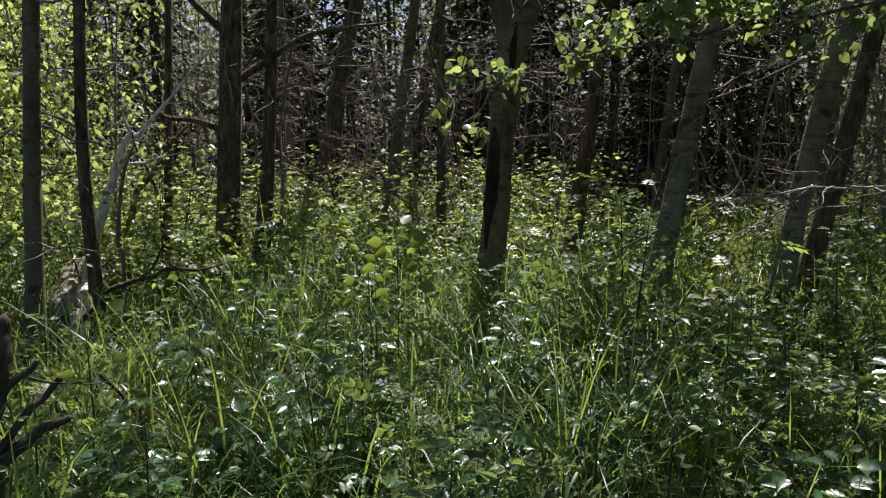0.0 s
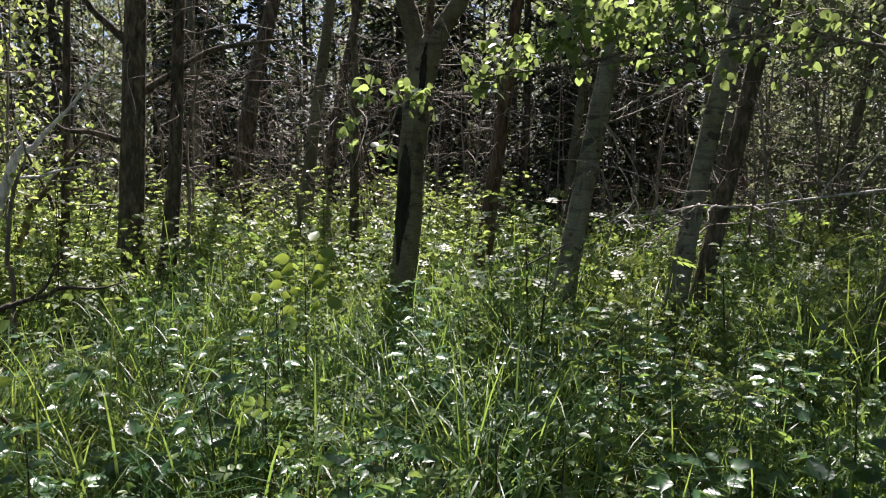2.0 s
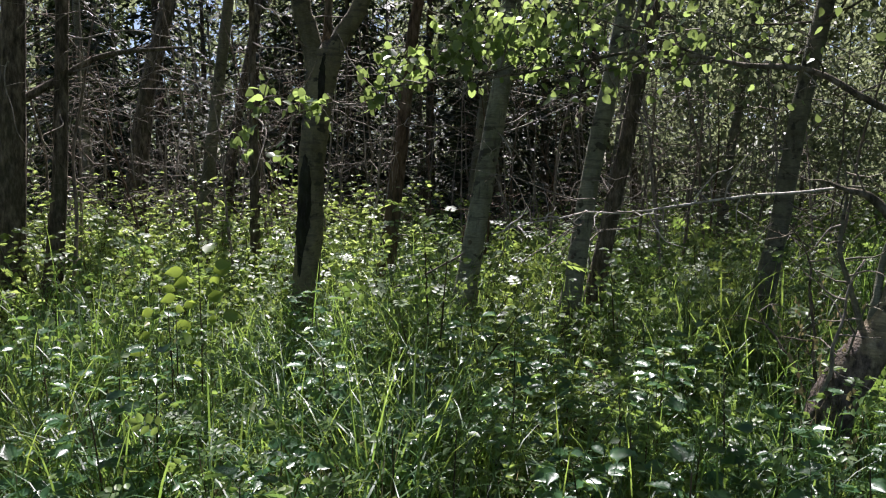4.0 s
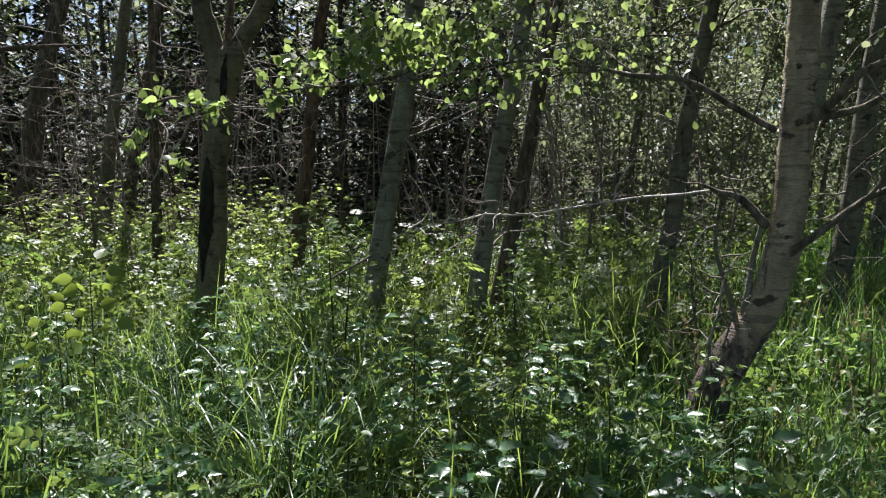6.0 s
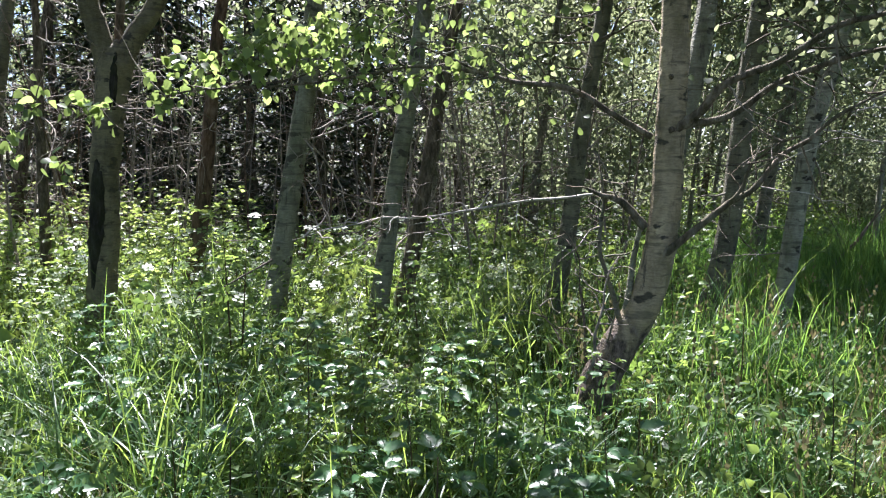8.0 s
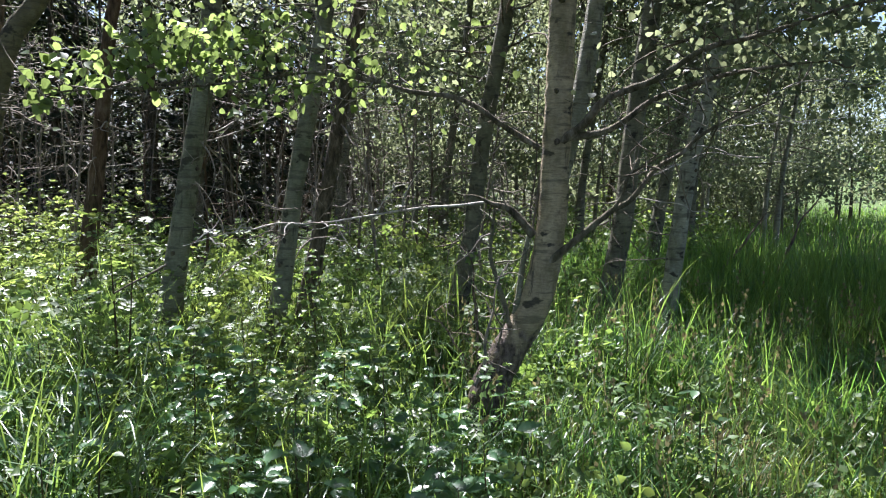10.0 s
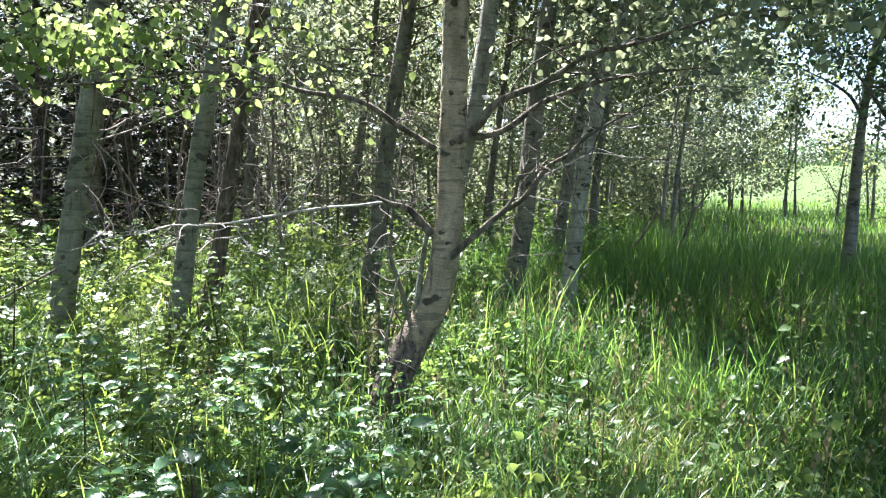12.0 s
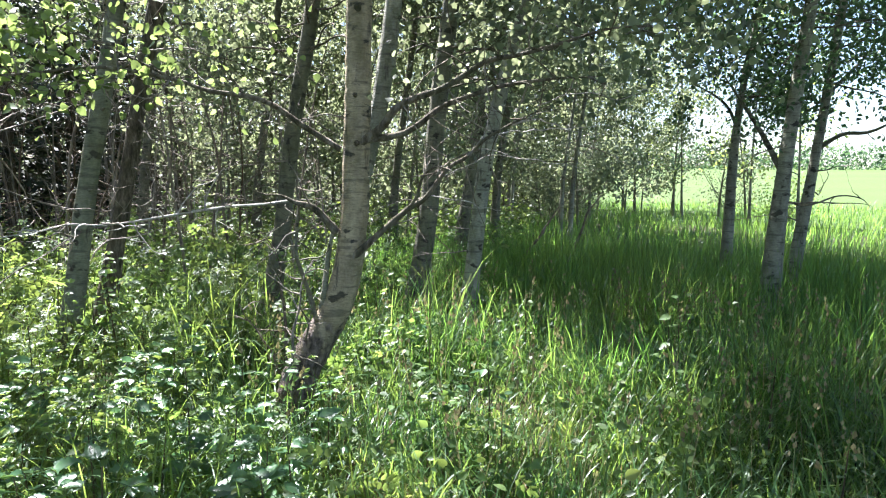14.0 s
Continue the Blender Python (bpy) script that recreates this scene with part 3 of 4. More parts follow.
# Extra trees, added so that their dense crowns shade the meadow and undergrowth.
for x, y in ((9.6, 8.6), (11.2, 7.4), (13.4, 7.0), (3.3, 10.6), (5.3, 9.7), (7.4, 9.8), (15.5, 8.5), (12.2, 10.0), (14.6, 11.6), (17.2, 11.2), (19.0, 12.6)):
    tree([(x, y, -.1), (x + .1, y, 1.5), (x + .3, y - .1, 3.2)], .08 if x < 12 else .05, BARK_GREY if x < 12 else BARK_MEADOW, ASPEN, 11, 3.4, 3.0, 6500, leaf_size=.13, hang=60 if x > 8 else 30, hang_from=1.6)


def shade_crowns(count, r0, r1, a0, a1, feet):
    """Unseen upper canopy added to shade the ground between two bearings: each clump of leaves belongs to the nearest
    tree.
    """
    x, y = sector(count, r0, r1, a0, a1)
    z = rng.uniform(5.2, 8.8, count)
    c = np.stack([x + SLOPE[0] * z, y + SLOPE[1] * z, z], -1)
    c = np.array([q for q in c if shady(q)])
    own = np.argmin(np.hypot(c[:, :1] - np.array([f.location.x for f in feet]), c[:, 1:2] - np.array([f.location.y for f in feet])), axis=1)
    for k, t in enumerate(feet):
        mine = c[own == k]
        if len(mine):
            twigs = Tubes()
            foot = np.array(t.location)
            for q in mine:
                start = np.array((foot[0] + .1, foot[1], max(4.2, q[2] - 1.5)))
                twigs.add([start, (start + q) / 2 + (0, 0, .2), q], (.02, .012, .004), 4, .05, 2)
            tagged(part("branchwork", twigs.mesh("branchwork", BARK_GREY, foot), t), kind="stuff")
            v, f = clumps(mine, 20, .36, .21)
            part("crown", soup("crown", v - foot, f, LEAF_CANOPY), t)


# Unseen trees added behind and beside the path to cut the sky's light.
for x, y in ((5.6, -1.3), (9.3, -.3), (4.6, -3.4), (7.6, -2.4), (10.6, -1.6), (1.2, -4.0), (-2.4, -3.2), (-4.8, -.6), (13.0, .2), (-.6, -6.5), (6.0, -6.0)):
    tree([(x, y, -.1), (x - .1, y, 1.5), (x, y - .1, 3.2)], .09, BARK_GREY, ASPEN, 11, 3.6, 3.0, 3600, 2, leaf_size=.2)

standing = [ob for ob in scene.objects if ob.parent is None and ob.name.split(".")[0] == "tree"]
shade_crowns(300, 4.6, 12.6, 55, 88, standing)
shade_crowns(170, 6.5, 12.4, 57, 88, standing)
shade_crowns(20, 5.6, 10.5, 6, 34, standing)
shade_crowns(150, .8, 4.6, -50, 55, standing)
# Behind the path the added canopy only cuts the sky's light.
shade_crowns(420, .5, 10, 92, 305, standing)


def forked_tree():
    base = np.array((0.38, 5.8, -0.1))
    t = thing("tree", *base, "forked poplar with a split blackened trunk and two stems", "tree")
    part("trunk", Tubes().add([(.38, 5.8, -.1), (.41, 5.8, .3), (.48, 5.8, 1.02), (.51, 5.8, 1.58), (.57, 5.79, 2.08), (.61, 5.79, 2.4), (.63, 5.79, 2.52)], (.15, .118, .108, .108, .112, .125, .09), 18, .04, 8).mesh("trunk", BARK_OLIVE, base), t)
    part("stem", Tubes().add([(.59, 5.79, 2.2), (.55, 5.8, 2.5), (.5, 5.8, 2.72), (.45, 5.8, 2.95), (.36, 5.8, 4.2), (.25, 5.9, 8)], (.09, .088, .08, .076, .06, .02), 14, .03, 6).mesh("stem", BARK_OLIVE, base), t)
    part("stem", Tubes().add([(.62, 5.79, 2.2), (.71, 5.78, 2.5), (.8, 5.77, 2.68), (.96, 5.76, 2.95), (1.5, 5.7, 4.2), (1.9, 5.6, 8)], (.085, .08, .075, .07, .055, .02), 14, .03, 6).mesh("stem", BARK_OLIVE, base), t)
    part("stem", Tubes().add([(.63, 5.86, 2.3), (.67, 5.88, 2.7), (.7, 5.9, 3.1), (.74, 5.95, 4.4)], (.04, .036, .03, .01), 10, .05, 6).mesh("stem", BARK_DARK, base), t, "thin dark stem between the forks")
    part("scar", Tubes().add([(.385, 5.735, .55), (.405, 5.728, .9), (.425, 5.72, 1.1), (.45, 5.72, 1.45), (.475, 5.735, 1.75)], (.012, .04, .058, .056, .012), 12, .1, 6).mesh("scar", SCAR, base), t, "charred black split in the bark")
    part("scar", Tubes().add([(.58, 5.685, 2.05), (.6, 5.675, 2.3), (.625, 5.69, 2.48)], (.02, .03, .012), 8, .1, 5).mesh("scar", SCAR, base), t, "dark seam below the fork")
    c = [(rng.uniform(-1.2, 2.2), 5.8 + rng.uniform(-1.6, 1.6), rng.uniform(4.5, 9)) for _ in range(50)]
    c = [q for q in c if shady(q)]
    v, f = clumps(c, 34, 0.22, 0.1)
    part("crown", soup("crown", v - base, f, LEAF_CANOPY), t)
    for k in range(10):
        h = rng.uniform(1.5, 3.6)
        tw = Tubes().add(*wander((.55, 5.79, h), (rng.uniform(-1, 1), rng.uniform(-1, .5), .1), rng.uniform(.4, 1.1), .008, 6, .5), 5, .05, 3)
        part("dead_branch", tw.mesh("dead_branch", DEAD_DARK, base), t)


forked_tree()


def leafy_spray(points, each, spread, size=0.085):
    v, f = clumps(points, each, spread, size, ROUND, 0.7, 0.3)
    return v, f


def along_line(pts, step):
    pts = np.asarray(pts, float)
    seg = np.r_[0, np.cumsum(np.linalg.norm(np.diff(pts, axis=0), axis=1))]
    s = np.arange(0, seg[-1], step)
    return np.stack([np.interp(s, seg, pts[:, c]) for c in range(3)], 1)


def bent_aspen():
    base = np.array((2.8, 2.63, -0.1))
    t = thing("bent_tree", *base, "aspen bent at the foot, pale above dark cracked bark", "tree")
    line = [(2.79, 2.7, -.1), (2.81, 2.68, .18), (2.85, 2.65, .4), (2.94, 2.575, .63), (3.015, 2.495, .84), (3.06, 2.45, 1.1), (3.085, 2.43, 1.42), (3.09, 2.42, 1.8), (3.1, 2.415, 2.15), (3.1, 2.41, 2.48), (3.14, 2.38, 4.0), (3.2, 2.4, 7), (3.2, 2.4, 10)]
    part("trunk", Tubes().add(line, (.128, .115, .105, .096, .089, .084, .08, .077, .075, .073, .065, .045, .02), 22, .03, 8).mesh("trunk", BARK_BENT, base), t)

    part("stem", Tubes().add([(3.02, 2.46, .95), (3.17, 2.53, 1.4), (3.46, 2.68, 1.85), (3.6, 2.66, 2.5), (3.8, 2.6, 4.5), (4.0, 2.6, 8)], (.06, .062, .06, .056, .04, .01), 14, .03, 6).mesh("stem", BARK_MEADOW, base), t, "second pale stem forking off behind")
    for h, way in ((2.02, -2.5), (1.75, -2.3), (2.5, -2.4)):
        p = np.array([np.interp(h, [q[2] for q in line], [q[c] for q in line]) for c in range(3)])
        part("knot", knot(p, way, .094).mesh("knot", BARK_DARK, base), t, "dark branch scar")

    def limb(pts, rad, mat, name="limb", label="", side=0, sides=8, crook=.05):
        fine = np.repeat(np.array(pts, float), 2, axis=0)[:-1]
        fine[1::2] = (fine[:-1:2] + fine[2::2]) / 2 + rng.standard_normal((len(pts) - 1, 3)) * crook * np.linalg.norm(np.diff(np.array(pts, float), axis=0), axis=1)[:, None]
        rr = np.interp(np.arange(len(fine)) / 2, np.arange(len(rad)), rad) * .82
        ob = part(name, Tubes().add(fine, rr, sides, .07, 5).mesh(name, mat, base), t, label)
        for k, p in enumerate(along_line(pts[1:], 0.085) if side else ()):
            bp, br = wander(p, unit(1)[0] + (0, 0, .1), rng.uniform(.15, 1.3 * side), .0058, 5, .5)
            tw = Tubes().add(bp, br, 4, .05, 2)
            tw.add(*wander(bp[2], unit(1)[0], rng.uniform(.08, .25), .003, 4, .5), 3, .05, 1)
            part("twig", tw.mesh("twig", TWIG if k % 3 == 0 else mat), ob).location = -base
        return ob

    left = [(3.0, 2.46, 1.73), (2.82, 2.6, 1.87), (2.6, 2.77, 2.01), (2.35, 3.1, 2.1), (1.78, 3.57, 2.11), (.94, 3.88, 2.02), (.45, 3.98, 1.9), (.03, 4.08, 1.74)]
    limb(left, (.022, .019, .017, .014, .009, .006, .004, .002), BARK_LIMB, side=.45)
    limb([(2.35, 3.1, 2.1), (2.1, 3.4, 2.28), (1.8, 3.7, 2.45)], (.01, .007, .003), BARK_LIMB, side=.4)
    limb([(2.98, 2.47, 1.25), (2.86, 2.55, 1.4), (2.74, 2.66, 1.46)], (.03, .024, .01), BARK_LIMB, side=.3)
    limb([(2.78, 2.66, 1.43), (2.66, 3.05, 1.39), (2.44, 3.35, 1.33), (2.24, 3.48, 1.29), (1.95, 3.63, 1.28), (1.65, 3.8, 1.21), (1.46, 3.91, 1.14)], (.009, .0085, .008, .007, .006, .0045, .0025), DEAD, "dead_branch", "long bare weathered branch", .3, 6, .02)
    limb([(3.07, 2.38, 1.76), (3.17, 2.14, 1.98), (3.44, 1.76, 2.21), (3.68, 1.41, 2.31), (3.95, .9, 2.38)], (.034, .024, .018, .012, .004), BARK_LIMB, side=.5)
    limb([(3.08, 2.38, 1.78), (3.36, 2.01, 1.97), (3.6, 1.71, 2.1), (3.86, 1.3, 2.14)], (.026, .019, .014, .004), BARK_LIMB, side=.5)
    limb([(3.03, 2.4, 1.1), (3.2, 2.12, 1.39), (3.31, 1.92, 1.62), (3.44, 1.75, 1.79), (3.7, 1.5, 1.98)], (.027, .02, .015, .011, .004), BARK_LIMB, side=.45)
    for k in range(7):
        limb(wander((3.25 + .07 * k, 2.05 - .08 * k, 1.5 + .08 * k), (.6, -.5, rng.uniform(-.3, .6)), rng.uniform(.4, .9), .005, 5, .5)[0], (.005, .004, .004, .003, .002, .001), DEAD, "twig", "bare pale twig", sides=4)
    limb([(3.2, 2.12, 1.39), (3.2, 2.0, 1.58), (3.28, 1.88, 1.7)], (.012, .01, .004), BARK_LIMB, side=.2)
    limb([(2.9, 2.56, .72), (2.86, 2.64, 1.0), (2.84, 2.66, 1.28), (2.84, 2.67, 1.55)], (.02, .015, .012, .005), BARK_GREY, side=.3)
    for k in range(4):
        # Suckers standing beside the foot.
        foot = (2.78 + rng.uniform(-.12, .1), 2.68 + rng.uniform(-.08, .15), rng.uniform(0, .7))
        limb(wander(foot, (rng.uniform(-.25, .2), rng.uniform(-.1, .2), 1), rng.uniform(.7, 1.1), .012, 4, .3)[0], (.014, .012, .009, .006, .003), (BARK_LIMB, BARK_GREY, TWIG)[k % 3], "sucker", "thin sucker shoot beside the foot", .22, 6)
    limb([(2.93, 2.55, .8), (2.97, 2.55, 1.05), (3.0, 2.52, 1.3)], (.026, .02, .012), BARK_PALE)
    sprays = ([(x, 3.9 - .18 * (x - 1.1), 2.2 + .1 * (x - 1.1)) for x in np.arange(1.12, 2.05, .055)], 21, (.09, .09, .1)), \
             ([(.8, 4.02, 2.05), (.88, 4.0, 2.0), (.98, 3.95, 2.12)], 24, (.08, .08, .09)), \
             ([(.42, 4.0, 1.98), (.34, 4.02, 1.84), (.25, 4.05, 1.72), (.12, 4.05, 1.74), (.02, 4.05, 1.74), (.4, 4.0, 1.74)], 12, (.065, .065, .065)), \
             (along_line(left[3:5], .1), 9, (.12, .12, .12))
    for pts, n, spread in sprays:
        pts = np.array(pts) + rng.uniform((-.05, -.08, -.1), (.05, .08, .2), (len(pts), 3))
        v, f = leafy_spray(pts, int(n * 1.5), np.array(spread) * .8, .06)
        part("foliage", soup("foliage", v - base, f, LEAF_ASPEN), t, "round yellow-green backlit leaves")
    c = [np.array((rng.uniform(3.3, 4.6), rng.uniform(.5, 2.2), rng.uniform(2.1, 4.2))) for _ in range(150)]
    v, f = clumps(c, 26, .15, .048, ROUND, .6, .2)
    part("foliage", soup("foliage", v - base, f, LEAF_HANGING), t, "shaded green leaves")
    # Foliage added high on the right to shade the grass below.
    c = [np.array((rng.uniform(3.4, 5.4), rng.uniform(1.9, 3.5), rng.uniform(3.0, 4.6))) for _ in range(110)]
    v, f = clumps([q for q in c if shady(q)], 26, .17, .06, BLUNT, .6, .2)
    part("foliage", soup("foliage", v - base, f, LEAF_HANGING), t)
    c = [np.array((rng.uniform(1.5, 2.9), rng.uniform(2.6, 4.2), rng.uniform(2.1, 2.9))) for _ in range(20)]
    v, f = clumps(c, 20, .17, .045, ROUND, .6, .2)
    part("foliage", soup("foliage", v - base, f, LEAF_ASPEN), t)
    # More foliage, added above the view to shade the ground nearby.
    c = [(rng.uniform(2.4, 5.0), rng.uniform(1.8, 3.9), rng.uniform(3.3, 5.5)) for _ in range(80)]
    c = [q for q in c if shady(q)]
    v, f = clumps(c, 30, .2, .075)
    part("foliage", soup("foliage", v - base, f, LEAF_CANOPY), t)
    c = [(3.2 + rng.uniform(-1.6, 1.6), 2.4 + rng.uniform(-1.6, 1.6), rng.uniform(5, 9.5)) for _ in range(60)]
    c = [q for q in c if shady(q)]
    v, f = clumps(c, 26, .3, .1)
    part("crown", soup("crown", v - base, f, LEAF_CANOPY), t)


bent_aspen()


# Background trees: a few forms, copied with turns.
def wood_tree(height, radius, bark, lean, low, count, width=1.4, leaf_size=.11, leaf=None):
    return tree([(0, 0, -.1), (lean * .3, 0, 1.5), (lean, .1, 3.5)], radius, bark, "slender woodland tree with bare twigs below a light crown", height, low, width, count, 6, .4, name="woodland_tree", leaf_size=leaf_size, leaf=leaf)


def spruce(height, width):
    t = thing("spruce", 0, 0, 0, "dark shaded spruce with drooping branches", "tree")
    part("trunk", Tubes().add([(0, 0, -.1), (0, 0, height)], (.12, .01), 8).mesh("trunk", BARK_DARK), t)
    pc, tb = [], Tubes()
    for k in range(110):
        h = .25 + (height - .5) * k / 110
        a, ln = k * 2.4, width * (1 - k / 118) * rng.uniform(.6, 1.1)
        d = np.array((math.cos(a), math.sin(a), -.25))
        tb.add([(0, 0, h), d * ln * .5 + (0, 0, h), d * ln + (0, 0, h - .05)], (.012, .008, .003), 4, .05, 1)
        n = int(11 * ln) + 3
        q = rng.uniform(.3, 1, n)
        p = q[:, None] * d * ln + (0, 0, h) + rng.standard_normal((n, 3)) * (.05, .05, .03)
        side = np.cross(d, (0, 0, 1)) * rng.choice((-1, 1), n)[:, None] + d * .8 + (0, 0, -.25) + rng.standard_normal((n, 3)) * .2
        pc.append(leaves(SPRIG, p, side, np.tile((0, 0, 1.), (n, 1)) + unit(n) * .5, rng.uniform(.2, .4, n)))
    tagged(part("branchwork", tb.mesh("branchwork", BARK_DARK), t), kind="stuff")
    part("needles", soup("needles", *merge(pc), NEEDLES), t)
    return t


def dead_sapling(height, count, material):
    """A bare young tree, all stem and brittle side twigs."""
    t = thing("dead_sapling", 0, 0, 0, "bare dead sapling with a tangle of brittle grey twigs", "tree")
    pts, rr = wander((0, 0, -.05), (rng.uniform(-.2, .2), rng.uniform(-.2, .2), 1), height, .022, 7, .16)
    part("stem", Tubes().add(pts, rr, 6, .04, 4).mesh("stem", material), t)
    line = along_line(pts, .05)
    tb = Tubes()
    for k in range(count):
        p = line[rng.integers(6, len(line))]
        a = rng.uniform(0, 2 * np.pi)
        bp, br = wander(p, (math.cos(a), math.sin(a), rng.uniform(-.35, .45)), rng.uniform(.4, 1.2), .0055, 7, .55, -.04)
        tb.add(bp, br, 4, .05, 1)
        for m in range(4):
            q = bp[rng.integers(1, 7)]
            tb.add(*wander(q, unit(1)[0], rng.uniform(.12, .45), .003, 4, .7), 3, .05, 1)
    tagged(part("brushwood", tb.mesh("brushwood", material), t), kind="stuff")
    return t


SPRIG = (np.array([(0, 0, 0), (-.06, .5, .0), (0, 1, -.1), (.06, .5, .0), (-.3, .55, -.05), (.3, .55, -.05), (-.2, .9, -.1), (.2, .9, -.1), (0, .2, 0), (0, .6, 0)]),
         np.array([(0, 2, 1), (0, 3, 2), (8, 9, 4), (8, 5, 9), (9, 2, 6), (9, 7, 2)]))
forms = [wood_tree(10, .075, BARK_GREY, .3, 2.2, 1150, 1.4, .125), wood_tree(11, .06, BARK_DARK, -.35, 2.8, 1100, 1.4, .125), wood_tree(9, .05, BARK_GREY, .1, 1.2, 1300, 1.6, .12),
         wood_tree(12, .1, BARK_DARK, .5, 3.2, 1150, 1.4, .125), wood_tree(7, .04, BARK_BROWN, -.15, .9, 1200, 1.5, .12)]
firs = [spruce(9, 1.5), spruce(7, 1.3)]
bare = [dead_sapling(3.4, 13, TWIG), dead_sapling(2.6, 12, TWIG), dead_sapling(4.2, 16, DEAD_DARK), dead_sapling(3.0, 12, BARK_BROWN)]


def spread_out(count, r0, r1, a0, a1, gap, taken):
    found, tries = [], 0
    while len(found) < count and tries < 6000:
        tries += 1
        x, y = [float(v[0]) for v in sector(1, r0, r1, a0, a1)]
        if all((x - a) ** 2 + (y - b) ** 2 > gap * gap for a, b in found + taken):
            found.append((x, y))
    return found


def place(protos, places, group=""):
    """Moves the forms themselves to the first places and copies to the rest."""
    for proto in protos if group else ():
        tagged(proto, group=group)
    for k, (x, y) in enumerate(places):
        proto = protos[k % len(protos)]
        z, turn = float(land(x, y)), float(rng.uniform(0, 360))
        if k < len(protos):
            proto.matrix_basis = pose(x, y, z, 0, 0, turn)
        else:
            copy_thing(proto, pose(x, y, z, 0, 0, turn))


thin = [wood_tree(11, .07, BARK_DARK, .3, 6, 500), wood_tree(10, .05, BARK_GREY, -.3, 5.5, 400), wood_tree(9, .035, BARK_DARK, .15, 5, 300)]
young = [tree([(0, 0, -.1), (.1, 0, 1), (.15, .1, 2.5)], .025, BARK_GREY, "young leafy poplar lit from behind", 4.2 - k, .3, .9, 2100, 0, name="young_poplar", leaf_size=.075, leaf=LEAF_SUNLIT) for k in (0, 1.2)]
open_side = [p for p in spread_out(30, 9, 22, -46, 2, 1.2, []) + spread_out(14, 9.5, 15, 2, 30, 1.3, []) if sunlit(*p)]
place(thin, open_side, "slim trees of the open wood")
wood = spread_out(46, 16, 32, 0, 32, 1.2, open_side) + spread_out(12, 19, 34, 32, 54, 1.6, open_side) + spread_out(32, 20, 32, -50, 2, 1.3, open_side)
edge = spread_out(12, 22, 31, 50, 63, 1.8, wood) + spread_out(1, 27, 33, 64, 70, 2.6, wood) + spread_out(17, 14, 26, 32, 50, 1.8, wood) + [(26.4, 9.7), (30, 13)]
place(forms, wood, "trees of the deep wood")
low_forms = [wood_tree(6.5, .03, BARK_GREY, .3, .5, 3000, 2.2, .16), wood_tree(5.5, .026, BARK_GREY, -.3, .3, 2800, 2.2, .15, LEAF_HANGING), wood_tree(8, .04, BARK_PALE, .3, .9, 3000, 2.2, .16)]
place(low_forms, edge, "leafy trees at the wood's edge")
airy = [wood_tree(7, .045, BARK_PALE, .12, 1.3, 800, 1.7, .13, LEAF_SUNLIT), wood_tree(5.5, .035, BARK_GREY, .5, 1.2, 520, 1.3, .12, LEAF_HANGING), wood_tree(6.5, .05, BARK_DARK, -.2, 1.1, 1500, 1.9, .13, LEAF_HANGING)]
place(airy, [(26.3, 10.0), (26.0, 8.2), (27.6, 12.2), (25.3, 6.9), (26.6, 7.4), (28.6, 13.2), (25.4, 5.4), (29.5, 11.4), (29.0, 15.5)], "thin trees standing in the open meadow")
dark = spread_out(18, 14, 24, 2, 26, 1.3, wood) + spread_out(3, 17, 25, 25, 34, 2, wood) + spread_out(8, 14, 22, -14, 2, 1.5, wood) + spread_out(9, 16, 27, -34, -12, 1.7, wood)


def bush(height, width, leaf):
    """Several stems from one stool, leafy to the ground."""
    t = thing("bush", 0, 0, 0, "rounded leafy bush at the far edge of the meadow", "bush")
    c = []
    for k in range(6):
        a = k * 1.05 + rng.uniform(-.3, .3)
        pts, rr = wander((0, 0, -.05), (math.cos(a) * width / height, math.sin(a) * width / height, 1), height * rng.uniform(.6, 1.05), .025, 6, .35)
        part("stem", Tubes().add(pts, rr, 5, .05, 2).mesh("stem", BARK_GREY), t)
        c += [p + rng.standard_normal(3) * (.35, .35, .25) for p in pts[1:] for _ in range(2)]
    part("crown", soup("crown", *clumps(c, 32, .24, .095), leaf), t)
    return t


place([bush(2.6, 1.2, LEAF_HANGING), bush(3.6, 1.4, LEAF_CANOPY), bush(1.8, 1.2, LEAF_UNDER)], spread_out(16, 23, 33, 46, 61, 1.5, wood) + [(31, 9.5), (27, 6.2)], "bushes at the meadow's far edge")
place(firs, dark, "dark spruces")
place(bare, spread_out(84, 7.6, 14, -10, 44, .5, wood + dark) + spread_out(54, 6.3, 14, -46, -6, .5, wood + dark), "dead saplings")
place(young, [(-3.7, 5.4), (-4.3, 6.0), (-4.6, 6.6), (-5.3, 7.6), (-6.2, 8.4), (-4.1, 7.8), (-5.0, 9.3), (-4.5, 5.3)], "young poplars")

